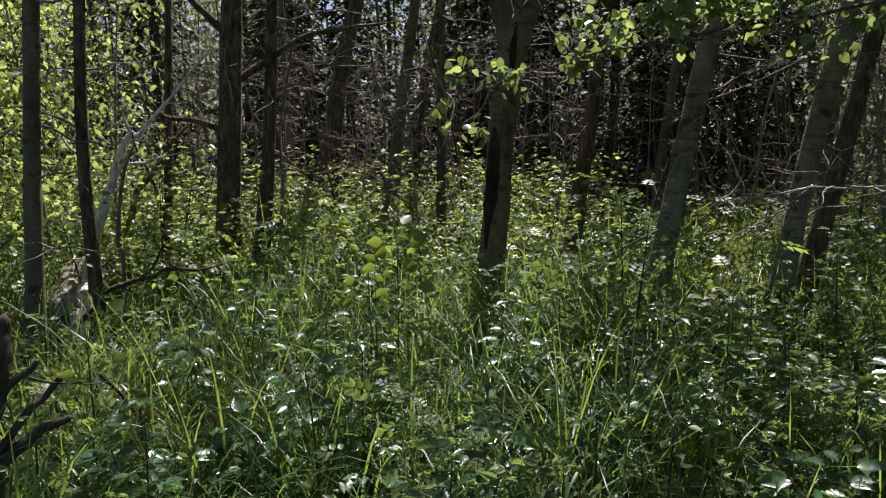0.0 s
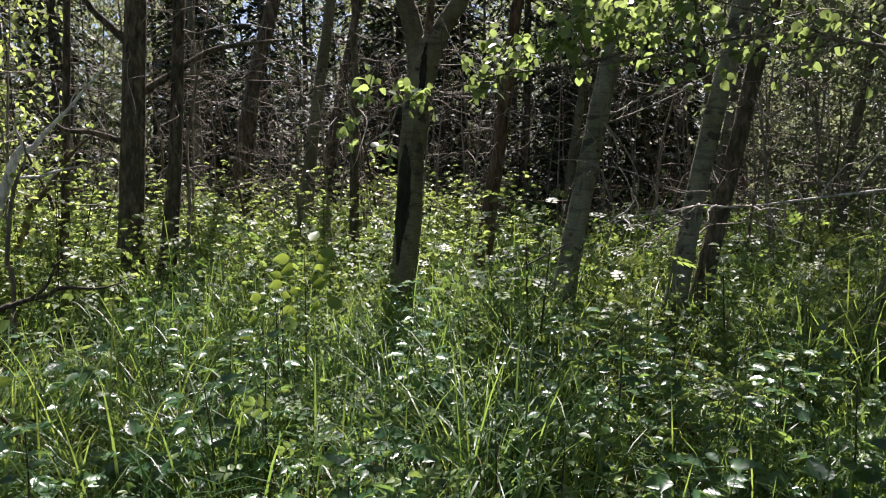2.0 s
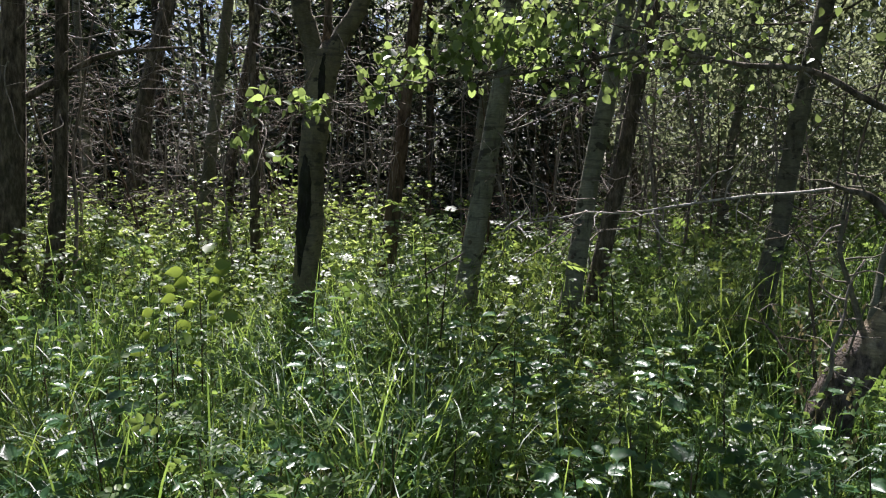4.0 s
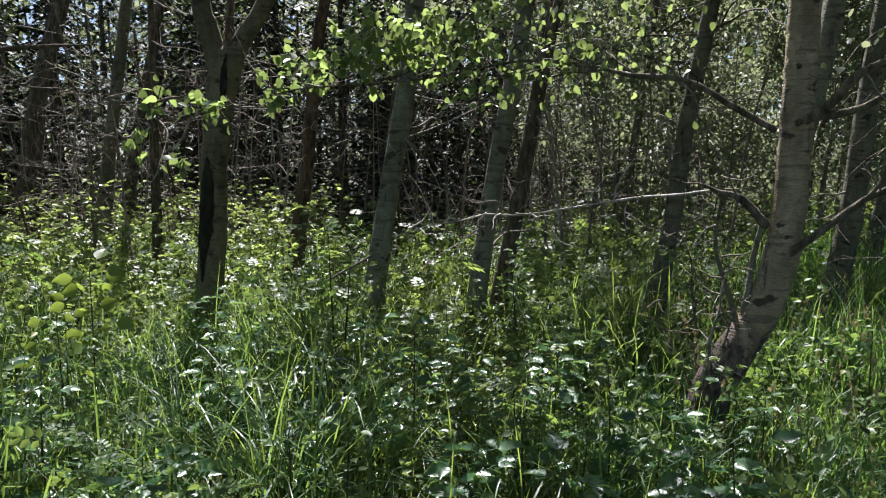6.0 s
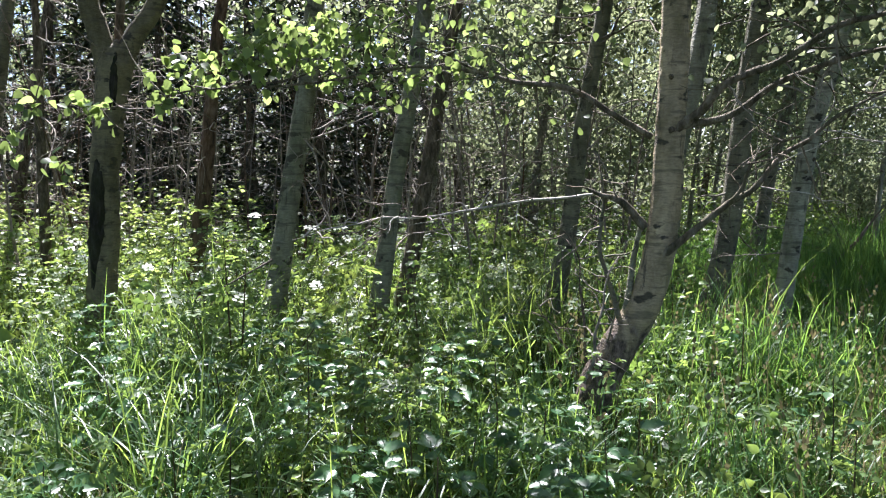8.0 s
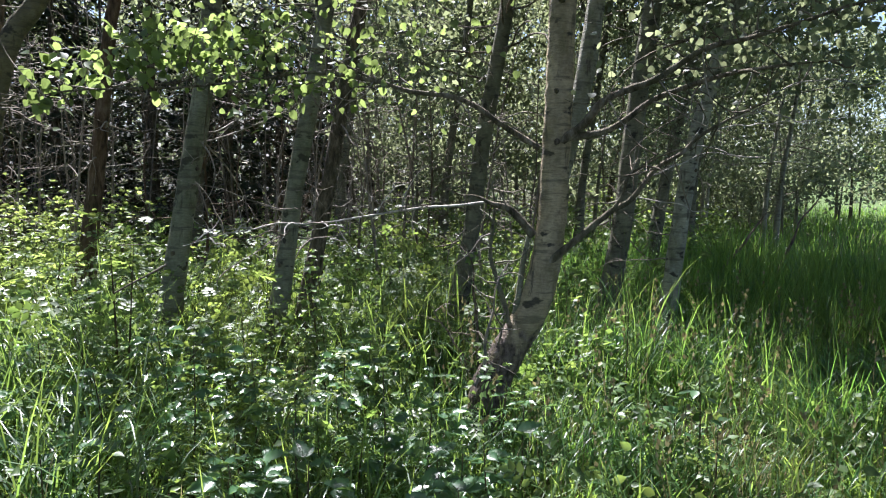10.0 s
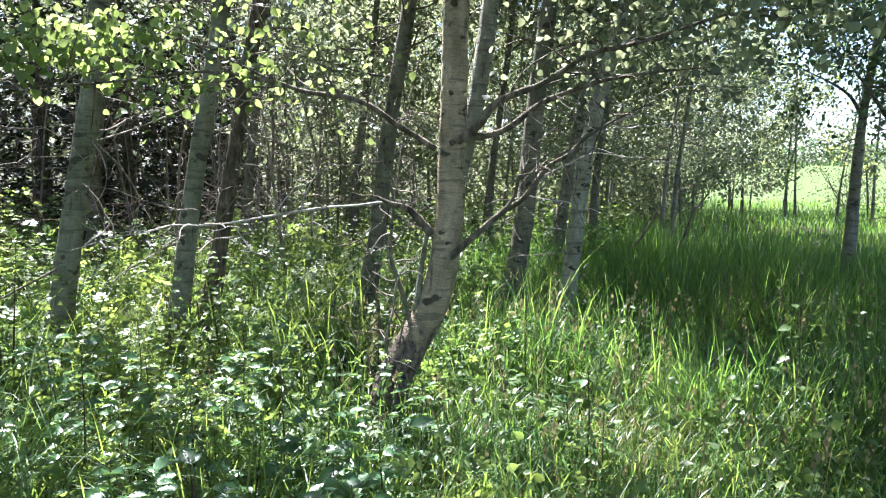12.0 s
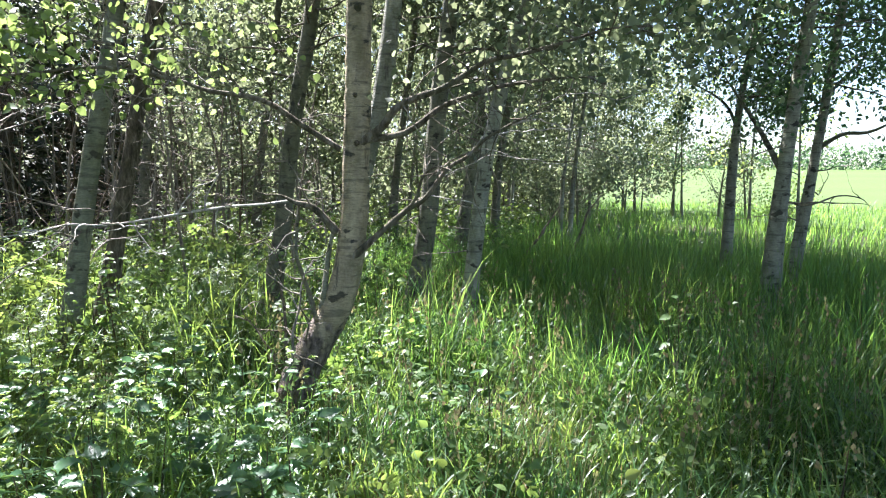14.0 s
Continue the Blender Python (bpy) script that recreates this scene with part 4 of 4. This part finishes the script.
# ---- undergrowth ----
def grass(n, r0, r1, a0, a1, tall, width, segs, keep=None, bent=1.15):
    x, y = sector(n, r0, r1, a0, a1)
    if keep is not None:
        k = keep(x, y)
        x, y = x[k], y[k]
    n = len(x)
    swell = 1 + .35 * np.sin(2.1 * x + 1.3 * y) * np.sin(1.7 * y - .9 * x + 1)
    # Growth is shorter round the bent aspen's foot.
    ln = tall * rng.uniform(.35, 1.15, n) * swell * (1 - .58 * np.exp(-((x - 2.9) ** 2 + (y - 1.8) ** 2) / 1.1))
    az, bend = rng.uniform(0, 2 * np.pi, n), rng.beta(1.8, 2.2, n) * bent
    d = np.stack([np.cos(az), np.sin(az), 0 * az], -1)
    w = np.stack([-np.sin(az), np.cos(az), 0 * az], -1) * (width * rng.uniform(.6, 1.3, n))[:, None]
    base = np.stack([x, y, land(x, y) - .02], -1)
    rows, c, tilt = [], base, rng.uniform(.02, .3, n)
    for i in range(segs + 1):
        # Each blade rises straight and arches over towards its tip.
        s = i / segs
        half = .5 * (1 - s**2.4) + .02
        rows += [c - w * half, c + w * half]
        turn = tilt + np.minimum(bend * 1.35, 2.5) * ((i + .5) / segs) ** 1.35
        c = c + (d * np.sin(turn)[:, None] + np.array((0, 0, 1)) * np.cos(turn)[:, None]) * (ln / segs)[:, None]
    v = np.stack(rows, 1)
    f = np.array([t for i in range(segs) for t in ((2 * i, 2 * i + 1, 2 * i + 3), (2 * i, 2 * i + 3, 2 * i + 2))])
    return v.reshape(-1, 3), (f[None] + (np.arange(n) * len(rows))[:, None, None]).reshape(-1, 3)


def shrubs(n, r0, r1, a0, a1, tall, nodes, size, outline, keep=None, three=True, clump=1):
    """Many leafy stems: leaves (in threes) up each stem."""
    x, y = sector(n, r0, r1, a0, a1)
    if keep is not None:
        k = keep(x, y)
        x, y = x[k], y[k]
    n = len(x)
    out = rng.standard_normal((n, 2))
    if clump > 1:
        # Several stems rise from each stool and spread outwards.
        x, y = np.repeat(x, clump)[:n] + out[:, 0] * .1, np.repeat(y, clump)[:n] + out[:, 1] * .1
    h = tall * rng.uniform(.35, 1.2, n) * (1 + .3 * np.sin(1.7 * x + 2.2 * y) * np.sin(2.3 * x - 1.1 * y + .7))
    lean = out * (.28 if clump == 1 else .36)
    P, D, U, S = [], [], [], []
    for k in range(nodes):
        s = ((k + rng.uniform(.2, 1, n)) / nodes) ** (.75 if clump == 1 else .6)
        az = rng.uniform(0, 2 * np.pi, n)
        out = np.stack([np.cos(az), np.sin(az), rng.uniform(-.7, .6, n)], -1)
        p = np.stack([x + lean[:, 0] * h * s, y + lean[:, 1] * h * s, land(x, y) + h * (.25 + .75 * s)], -1) + out * rng.uniform(.02, .1, n)[:, None]
        sz = size * rng.uniform(.5, 1.35, n)
        up = np.stack([-.5 * x / np.hypot(x, y), -.5 * y / np.hypot(x, y), np.full(n, .8)], -1) + unit(n) * .85
        side = np.cross(out, (0, 0, 1.))
        for turn, grow in (((0, 1), (1, .8), (-1, .8)) if three else ((0, 1),)):
            P.append(p + out * 0.02)
            D.append(out + side * turn * 1.2)
            U.append(up)
            S.append(sz * grow)
    lv = leaves(outline, np.concatenate(P), np.concatenate(D), np.concatenate(U), np.concatenate(S))
    stems = leaves(DIAMOND, np.stack([x, y, land(x, y) - .02], -1), np.stack([lean[:, 0], lean[:, 1], np.ones(n)], -1), unit(n) * (1, 1, 0.01), h)
    sv = stems[0].reshape(-1, 4, 3)
    mid = (sv[:, :1] + sv[:, 2:3]) / 2
    sv[:, 1::2] = mid + (sv[:, 1::2] - mid) * 0.016
    return lv, (sv.reshape(-1, 3), stems[1])


def wood_side(x, y):
    """Shrubs thin out towards the meadow."""
    b = np.degrees(np.arctan2(x, y)) + 6 * np.sin(2.3 * np.hypot(x, y)) + rng.normal(0, 6, len(x))
    return (b < 50) & (np.hypot(x + 2.5, y - 4.4) > 1)


def clumped(x, y):
    return wood_side(x, y) & (np.sin(1.3 * x + 1.9) * np.sin(1.1 * y + .4) + rng.normal(0, .45, len(x)) > -.25)


def patchy(x, y):
    return np.sin(1.9 * x + .6) * np.sin(1.6 * y + 1.1) + .6 * np.sin(4.1 * x - 2.7 * y) + rng.normal(0, .6, len(x)) > -.45 + 9 * (np.hypot(x + 2.5, y - 4.4) < .9)


def stuff(name, geometry, material, label, category):
    tagged(new(name, soup(name, *geometry, material)), label, category, kind="stuff")


stuff("grass", merge([grass(17000, 1.5, 5.5, -50, 105, .76, .0084, 6, patchy, 2.7), grass(12000, 4.6, 10.5, -46, 56, .92, .0085, 4, None, 1.9), grass(6500, 1.8, 5.2, -45, 62, .9, .0095, 6, patchy, 3.0), grass(4000, .9, 9, 105, 312, .5, .012, 3),
                      grass(7000, 2.8, 7, 34, 84, .62, .0085, 5, None, 2.2)]),
      GRASS, "tall arching green grass blades", "grass")
stuff("meadow_grass", merge([grass(19000, 4.6, 14, 46, 104, .74, .0088, 4, None, 1.4), grass(15000, 6.5, 13, 50, 104, .84, .0085, 3, None, 1.0), grass(10000, 2.6, 7, 50, 104, .52, .011, 4, patchy, 2.2), grass(24000, 12, 38, 50, 104, .52, .02, 3, None, 1.2)]),
      MEADOW, "dense upright meadow grass", "grass")


def seed_heads(n, r0, r1, a0, a1, tall):
    """Thin stalks that end in a loose ear."""
    x, y = sector(n, r0, r1, a0, a1)
    ln, lean = tall * rng.uniform(.7, 1.2, n), rng.standard_normal((n, 3)) * (.16, .16, 0)
    foot, way = np.stack([x, y, land(x, y)], -1), (lean + (0, 0, 1)) * ln[:, None]
    sv, sf = leaves(DIAMOND, foot, way, unit(n) * (1, 1, .01), np.linalg.norm(way, axis=1))
    sv = sv.reshape(-1, 4, 3)
    mid = (sv[:, :1] + sv[:, 2:3]) / 2
    sv[:, 1::2] = mid + (sv[:, 1::2] - mid) * .008
    q = rng.uniform(.8, 1.0, (n, 7))
    p = foot[:, None] + way[:, None] * q[..., None] + rng.standard_normal((n, 7, 3)) * .006
    ears = leaves(DIAMOND, p.reshape(-1, 3), np.repeat(way, 7, 0) + unit(7 * n) * .25, unit(7 * n), rng.uniform(.02, .035, 7 * n))
    return merge([(sv.reshape(-1, 3), sf), ears])


stuff("dry_grass", merge([grass(3000, 1.2, 7, -40, 105, .55, .005, 4, None, 1.6), grass(1800, 2.2, 4.5, 46, 75, .4, .005, 4, None, 1.7), grass(1800, 2.5, 3.7, 50, 66, .36, .005, 4, None, 1.9), seed_heads(320, 2.6, 7, 42, 100, .7)]), STRAW, "pale dry grass stalks and ears among the green", "grass")
near_l, near_s = shrubs(100, 1.3, 5, -50, 100, .5, 9, .066, SERRATED, wood_side)
mid_l, mid_s = shrubs(1500, 4.3, 12, -48, 56, .9, 8, .15, PINNATE_SMALL, clumped, False, 5)
fill_l, fill_s = shrubs(1900, 4.4, 11, -48, 50, .74, 11, .06, DIAMOND, wood_side, True, 4)
low_l, _ = shrubs(1100, 4.3, 14, -48, 58, .7, 12, .05, BLUNT, wood_side, False)
far_l, far_s = shrubs(2600, 11, 26, -52, 58, .9, 9, .12, DIAMOND)
small_l, small_s = shrubs(340, 1.8, 6.5, -50, 66, .55, 7, .105, PINNATE, wood_side, False, 4)
rose_l, rose_s = shrubs(620, 1.7, 5.0, -48, 46, .56, 11, .042, SERRATED_SMALL, clumped, True, 6)
turf_l, _ = shrubs(700, 2.2, 7, 44, 100, .42, 8, .05, OVATE, patchy, False)
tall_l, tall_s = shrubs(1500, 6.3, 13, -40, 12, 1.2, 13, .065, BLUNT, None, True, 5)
stuff("bramble_thicket", near_l, LEAF_BRAMBLE, "toothed green bramble leaves catching the sun", "undergrowth")
stuff("low_shrubs", merge([mid_l, fill_l, low_l, far_l]), LEAF_UNDER, "low leafy shrubs dappled by the sun", "undergrowth")
stuff("sapling_thicket", tall_l, LEAF_SUNLIT, "tall yellow-green shoots with sunlight put into the leaf colour", "undergrowth")
stuff("low_herbs", merge([small_l, turf_l, rose_l]), LEAF_UNDER, "small-leaved herbs near the ground", "undergrowth")
stuff("shrub_stems", merge([near_s, mid_s, fill_s, small_s, rose_s, tall_s, far_s]), STEM, "thin brown stems of the undergrowth", "undergrowth")

# ---- far woods and hedge ----
def band(count, a0, a1, r0, r1, z1):
    a, r = np.radians(rng.uniform(a0, a1, count)), rng.uniform(r0, r1, count)
    x, y = r * np.sin(a), r * np.cos(a)
    return np.stack([x, y, land(x, y) + z1 * rng.uniform(0, 1, count) ** 1.1], -1)


stuff("far_woods", merge([clumps(band(1700, -62, 58, 33, 46, 15), 22, .8, .55), clumps(band(420, -60, -12, 24, 33, 11), 22, .7, .4), clumps(band(200, 50, 60, 40, 60, 8), 24, .8, .3)]), LEAF_CANOPY, "leafy woodland closing the view", "woods")
stuff("far_hedge", clumps(band(2200, 50, 150, 240, 270, 7), 16, 1.3, 1.1), LEAF_SHADE, "distant line of trees beyond the field", "woods")


# ---- fallen wood on the left ----
def wood_thing(name, label, runs, material, category, sides=9, crook=.05, twigs=0):
    """A thing of tapered pieces: the first run is its body, the rest its branches."""
    base = np.array(runs[0][0][0], float)
    t = thing(name, *base, label, category)
    for k, (pts, rad) in enumerate(runs):
        nm = "body" if k == 0 else "branch"
        fine = np.repeat(np.array(pts, float), 2, axis=0)[:-1]
        step = np.linalg.norm(np.diff(np.array(pts, float), axis=0), axis=1)[:, None]
        fine[1::2] = (fine[:-1:2] + fine[2::2]) / 2 + rng.standard_normal((len(pts) - 1, 3)) * crook * step
        rr = np.interp(np.arange(len(fine)) / 2, np.arange(len(rad)), rad) * rng.uniform(.88, 1.1, len(fine))
        body = part(nm, Tubes().add(fine, rr, sides, .09, 6).mesh(nm, material, base), t)
        for m in range(twigs):
            p = fine[rng.integers(1, len(fine))]
            tw = Tubes().add(*wander(p, unit(1)[0], rng.uniform(.1, .3), .005, 4, .5), 4, .05, 2)
            part("twig", tw.mesh("twig", material, base), body)
    return t


wood_thing("fallen_log", "rotten birch log with white peeling bark", [([(-2.68, 4.86, .3), (-2.72, 4.93, 0.38), (-2.96, 5.46, 0.42), (-3.35, 6.5, 0.44)], (.07, .085, .085, .08))], bark_pale("white_bark", (.27, .245, 0.22), (.05, .04, .035)), "log", 14)
wood_thing("fallen_log", "grey split log leaning beside the birch log", [([(-2.5, 4.75, .15), (-2.6, 4.95, 0.38), (-2.8, 5.4, 0.44), (-3.1, 6.1, 0.42)], (.05, .06, .055, .05))], DEAD, "log", 12)
# Bleached wood, its colour raised further to carry the pole's sunlight.
wood_thing("leaning_pole", "bare weathered dead pole leaning among the trunks",
           [([(-2.97, 5.47, -.1), (-2.83, 5.52, .58), (-2.73, 5.55, .94), (-2.62, 5.6, 1.27), (-2.53, 5.64, 1.55), (-2.47, 5.67, 1.66)], (.045, .043, .042, .036, .03, .02)),
            ([(-2.5, 5.66, 1.6), (-2.42, 5.7, 1.64), (-2.33, 5.74, 1.76), (-2.17, 5.81, 1.96), (-1.87, 5.94, 2.34)], (.024, .02, .017, .013, .005)),
            ([(-2.53, 5.64, 1.4), (-2.39, 5.71, 1.41), (-2.26, 5.77, 1.46), (-2.1, 5.8, 1.5)], (.016, .013, .01, .004)),
            ([(-2.47, 5.67, 1.62), (-2.5, 5.6, 1.78), (-2.42, 5.55, 1.9)], (.012, .009, .004))], wood_dead("sunlit_bleached_wood", (.78, .74, .68)), "dead wood", crook=.012, twigs=4)
wood_thing("leaning_pole", "brown dead stem leaning behind the pole", [([(-3.45, 6.71, -.1), (-3.18, 6.8, .59), (-2.98, 6.87, 1.11), (-2.78, 6.96, 1.4), (-2.47, 7.08, 1.79)], (.034, .032, .03, .025, .012))], wood_dead("brown_dead_wood", (.2, .15, .09)), "dead wood")
wood_thing("dead_shoot", "thin dark crooked dead stem", [([(-2.3, 5.0, 0), (-2.31, 5.0, 0.73), (-2.32, 5.0, 1.00), (-2.26, 5.02, 1.37), (-2.2, 5.05, 1.66)], (.018, .016, .015, .012, .004))], DEAD_DARK, "dead wood")
wood_thing("fallen_branch", "dark fallen branch caught above the shrubs",
           [([(-2.45, 4.6, 0.36), (-2.28, 4.68, 0.56), (-2.1, 4.76, 0.62), (-1.93, 4.84, 0.68), (-1.5, 5.0, 0.72)], (.02, .018, .016, .012, .004)), ([(-2.1, 4.76, 0.62), (-1.95, 4.8, 0.82), (-1.85, 4.85, 0.90)], (.012, .008, .003))], wood_dead("dark_branch_wood", (.075, .06, .045)), "dead wood", twigs=3)
wood_thing("broken_snag", "broken grey snag with stubby dark branches",
           [([(-1.42, 1.96, -.05), (-1.38, 1.98, 0.46), (-1.36, 2.0, 0.78), (-1.31, 2.03, 1.01)], (.06, .05, .045, .02)),
            ([(-1.36, 1.99, 0.56), (-1.3, 2.02, 0.61), (-1.25, 2.06, 0.65), (-1.18, 2.1, 0.67)], (.024, .021, .018, .012)),
            ([(-1.36, 2.0, 0.59), (-1.27, 2.05, 0.72), (-1.2, 2.1, 0.80)], (.016, .013, .008)),
            ([(-1.34, 2.02, 0.76), (-1.28, 2.04, 0.83), (-1.24, 2.06, 0.87)], (.014, .012, .008))], wood_dead("snag_wood", (.1, .085, .07)), "dead wood", 12, .09, 2)
wood_thing("fallen_stick", "brown stick slanting into the undergrowth", [([(-1.46, 2.86, 0.56), (-1.35, 2.91, 0.38), (-1.25, 2.95, .1)], (.008, .009, .01))], STEM, "dead wood", 6)
wood_thing("dead_stick", "dark dead stick leaning in the meadow grass", [([(9.33, 5.64, -.1), (9.55, 5.28, .66), (9.61, 5.18, .87), (9.7, 5.04, 1.13)], (.025, .022, .018, .008)), ([(9.61, 5.18, .87), (9.66, 4.98, 1.08)], (.008, .003))], DEAD_DARK, "dead wood", 6)
wood_thing("dead_stick", "dark dead stick leaning in the meadow grass", [([(9.75, 4.97, -.1), (9.87, 4.75, .72), (9.92, 4.66, 1.06), (10.05, 4.43, 1.54)], (.024, .02, .016, .006))], DEAD_DARK, "dead wood", 6)


# ---- single plants near the path ----
def leafy_plant(name, label, x, y, height, count, size, material, outline=SERRATED, three=True, lean=(0, 0), low=.3, category="plant", face=.25):
    """A stem with its leaves, each leaf (of three leaflets) a part of its own."""
    z = float(land(x, y))
    t = thing(name, x, y, z, label, category)
    top = np.array((lean[0], lean[1], height))
    stem = np.array([(0, 0, -.03), top * .5 + (.01, -.01, 0), top])
    part("stem", Tubes().add(stem, (.006, .0045, .002), 5, .05, 4).mesh("stem", STEM), t)
    for k in range(count):
        q = low + (1 - low) * (k + rng.uniform(.2, .8)) / count
        p = top * q
        a = k * 2.4 + rng.uniform(-.5, .5)
        out = np.array((math.cos(a), math.sin(a), rng.uniform(-.3, .5) + (.4 if k == count - 1 else 0)))
        reach = rng.uniform(.04, .12) * size / .08
        tip = p + out * reach
        n = 3 if three else 1
        side = np.cross(out, (0, 0, 1.))
        along = np.array([out + side * s * 1.25 - (0, 0, .15) for s in (0, 1, -1)[:n]])
        up = np.tile((-.05, -face, 1.25 - face), (n, 1)) + unit(1) * .3 + unit(n) * .25
        grow = size * rng.uniform(.75, 1.2) * np.array((1, .8, .8))[:n]
        lf = leaves(outline, np.tile(tip, (n, 1)), along, up, grow)
        pet = Tubes().add([p, (p + tip) / 2 + (0, 0, .01), tip], (.0018, .0015, .0012), 3, 0, 1)
        part("leaf", soup("leaf", *merge([lf, (np.concatenate(pet.v), np.concatenate(pet.f))]), material, True), t)
    return t


brambles = [leafy_plant("bramble", "upright bramble plant with toothed three-part leaves", 0, 0, h, n, s, LEAF_BRAMBLE) for h, n, s in ((.62, 16, .075), (.5, 14, .07), (.72, 18, .07), (.4, 12, .08), (.56, 15, .065))]
for b in brambles:
    tagged(b, group="brambles in the undergrowth")
place(brambles, spread_out(20, 1.7, 4.4, -38, 50, .3, [q[:2] for q in SUNNY]))
herbs = [leafy_plant("herb", "small-leaved green herb among the grass", 0, 0, h, n, s, LEAF_UNDER, OVATE, False, low=.15) for h, n, s in ((.55, 16, .05), (.7, 20, .045), (.45, 14, .055))]
for b in herbs:
    tagged(b, group="herbs in the grass")
place(herbs, spread_out(36, 2.0, 5.5, -40, 95, .4, []))
leafy_plant("poplar_shoot", "poplar shoot with large glowing yellow-green leaves", -.27, 3.96, 1.04, 20, .1, LEAF_BRIGHT, OVATE, False, (.02, 0), .6, face=1.15)
leafy_plant("poplar_shoot", "short shoot with glowing yellow-green leaves", -.42, 3.94, .86, 12, .09, LEAF_BRIGHT, OVATE, False, low=.55, face=1.15)
leafy_plant("poplar_shoot", "shoot with bright leaves beside the fallen wood", -1.5, 2.85, .74, 12, .085, LEAF_BRIGHT, OVATE, False, face=1.2)
leafy_plant("shrub_shoot", "pale leafy shoot standing out of the meadow grass", 4.61, 1.08, .86, 18, .075, LEAF_UNDER, OVATE, False)
leafy_plant("shrub_shoot", "pale leafy shoot in the meadow grass", 4.42, 1.3, .55, 12, .06, LEAF_UNDER, OVATE, False)
leafy_plant("bramble", "bramble bush with broad pale leaves at the bent tree", 1.98, 1.62, .55, 11, .1, LEAF_BRAMBLE)
for x, y, h in SUNNY:
    leafy_plant("bramble", "bluish-green bramble with broad leaves shining in the sun", x, y, h, int(14 + 14 * h), .078 + .02 * rng.uniform(), LEAF_BRAMBLE, lean=tuple(rng.uniform(-.08, .08, 2)), low=.35)
leafy_plant("nettle_stalk", "dark upright herb stalk among dry grass", 3.24, 1.56, .62, 14, .07, LEAF_BRAMBLE, OVATE, False)


# ---- limbs that show on the old poplar and the meadow aspens ----
def bough(path, radii, label, bark=BARK_DARK):
    base = np.array(path[0], float)
    t = thing("bough", *base, label, "branch")
    tb = Tubes().add(path, radii, 8, .06, 6)
    part("body", tb.mesh("body", bark, base), t)
    for p in along_line(path[1:], .25):
        tw = Tubes().add(*wander(p, unit(1)[0] + (0, 0, .1), rng.uniform(.2, .5), .006, 5, .5), 4, .05, 2)
        part("twig", tw.mesh("twig", bark, base), t)
    return t


bough([(-2.0, 6.69, 1.68), (-2.3, 6.62, 1.79), (-2.51, 6.54, 1.81), (-2.65, 6.5, 1.96)], (.035, .025, .018, .006), "crooked dead bough on the old poplar")
bough([(-1.93, 6.73, 2.14), (-1.6, 6.82, 2.37), (-1.28, 6.89, 2.58), (-.84, 6.95, 2.67), (-.4, 6.99, 2.72)], (.04, .03, .026, .018, .005), "long dark bough reaching out from the old poplar")
bough([(-1.95, 6.72, 2.56), (-2.15, 6.67, 2.76), (-2.28, 6.62, 2.91), (-2.5, 6.55, 3.36)], (.04, .035, .03, .01), "rising bough on the old poplar")
bough([(8.37, 1.49, 1.64), (8.32, 1.7, 2.05), (8.28, 1.85, 2.3), (8.2, 2.1, 2.7)], (.034, .027, .02, .008), "side limb of a meadow aspen", BARK_GREY)
bough([(10.09, 1.58, 1.95), (10.15, 1.3, 2.15), (10.2, 1.0, 2.18), (10.25, .6, 2.4)], (.03, .024, .018, .006), "side limb of a meadow aspen", BARK_GREY)
bough([(10.8, 2.77, 2.3), (10.76, 2.9, 2.6), (10.7, 3.1, 2.8), (10.6, 3.5, 3.05)], (.028, .022, .016, .006), "side limb of a meadow aspen", BARK_GREY)
bough([(8.37, 1.5, 1.36), (8.5, 1.25, 1.32), (8.6, 1.0, 1.42), (8.65, .8, 1.4), (8.66, .7, 1.3)], (.012, .01, .008, .006, .002), "bare hooked twig on a meadow aspen", DEAD_DARK)
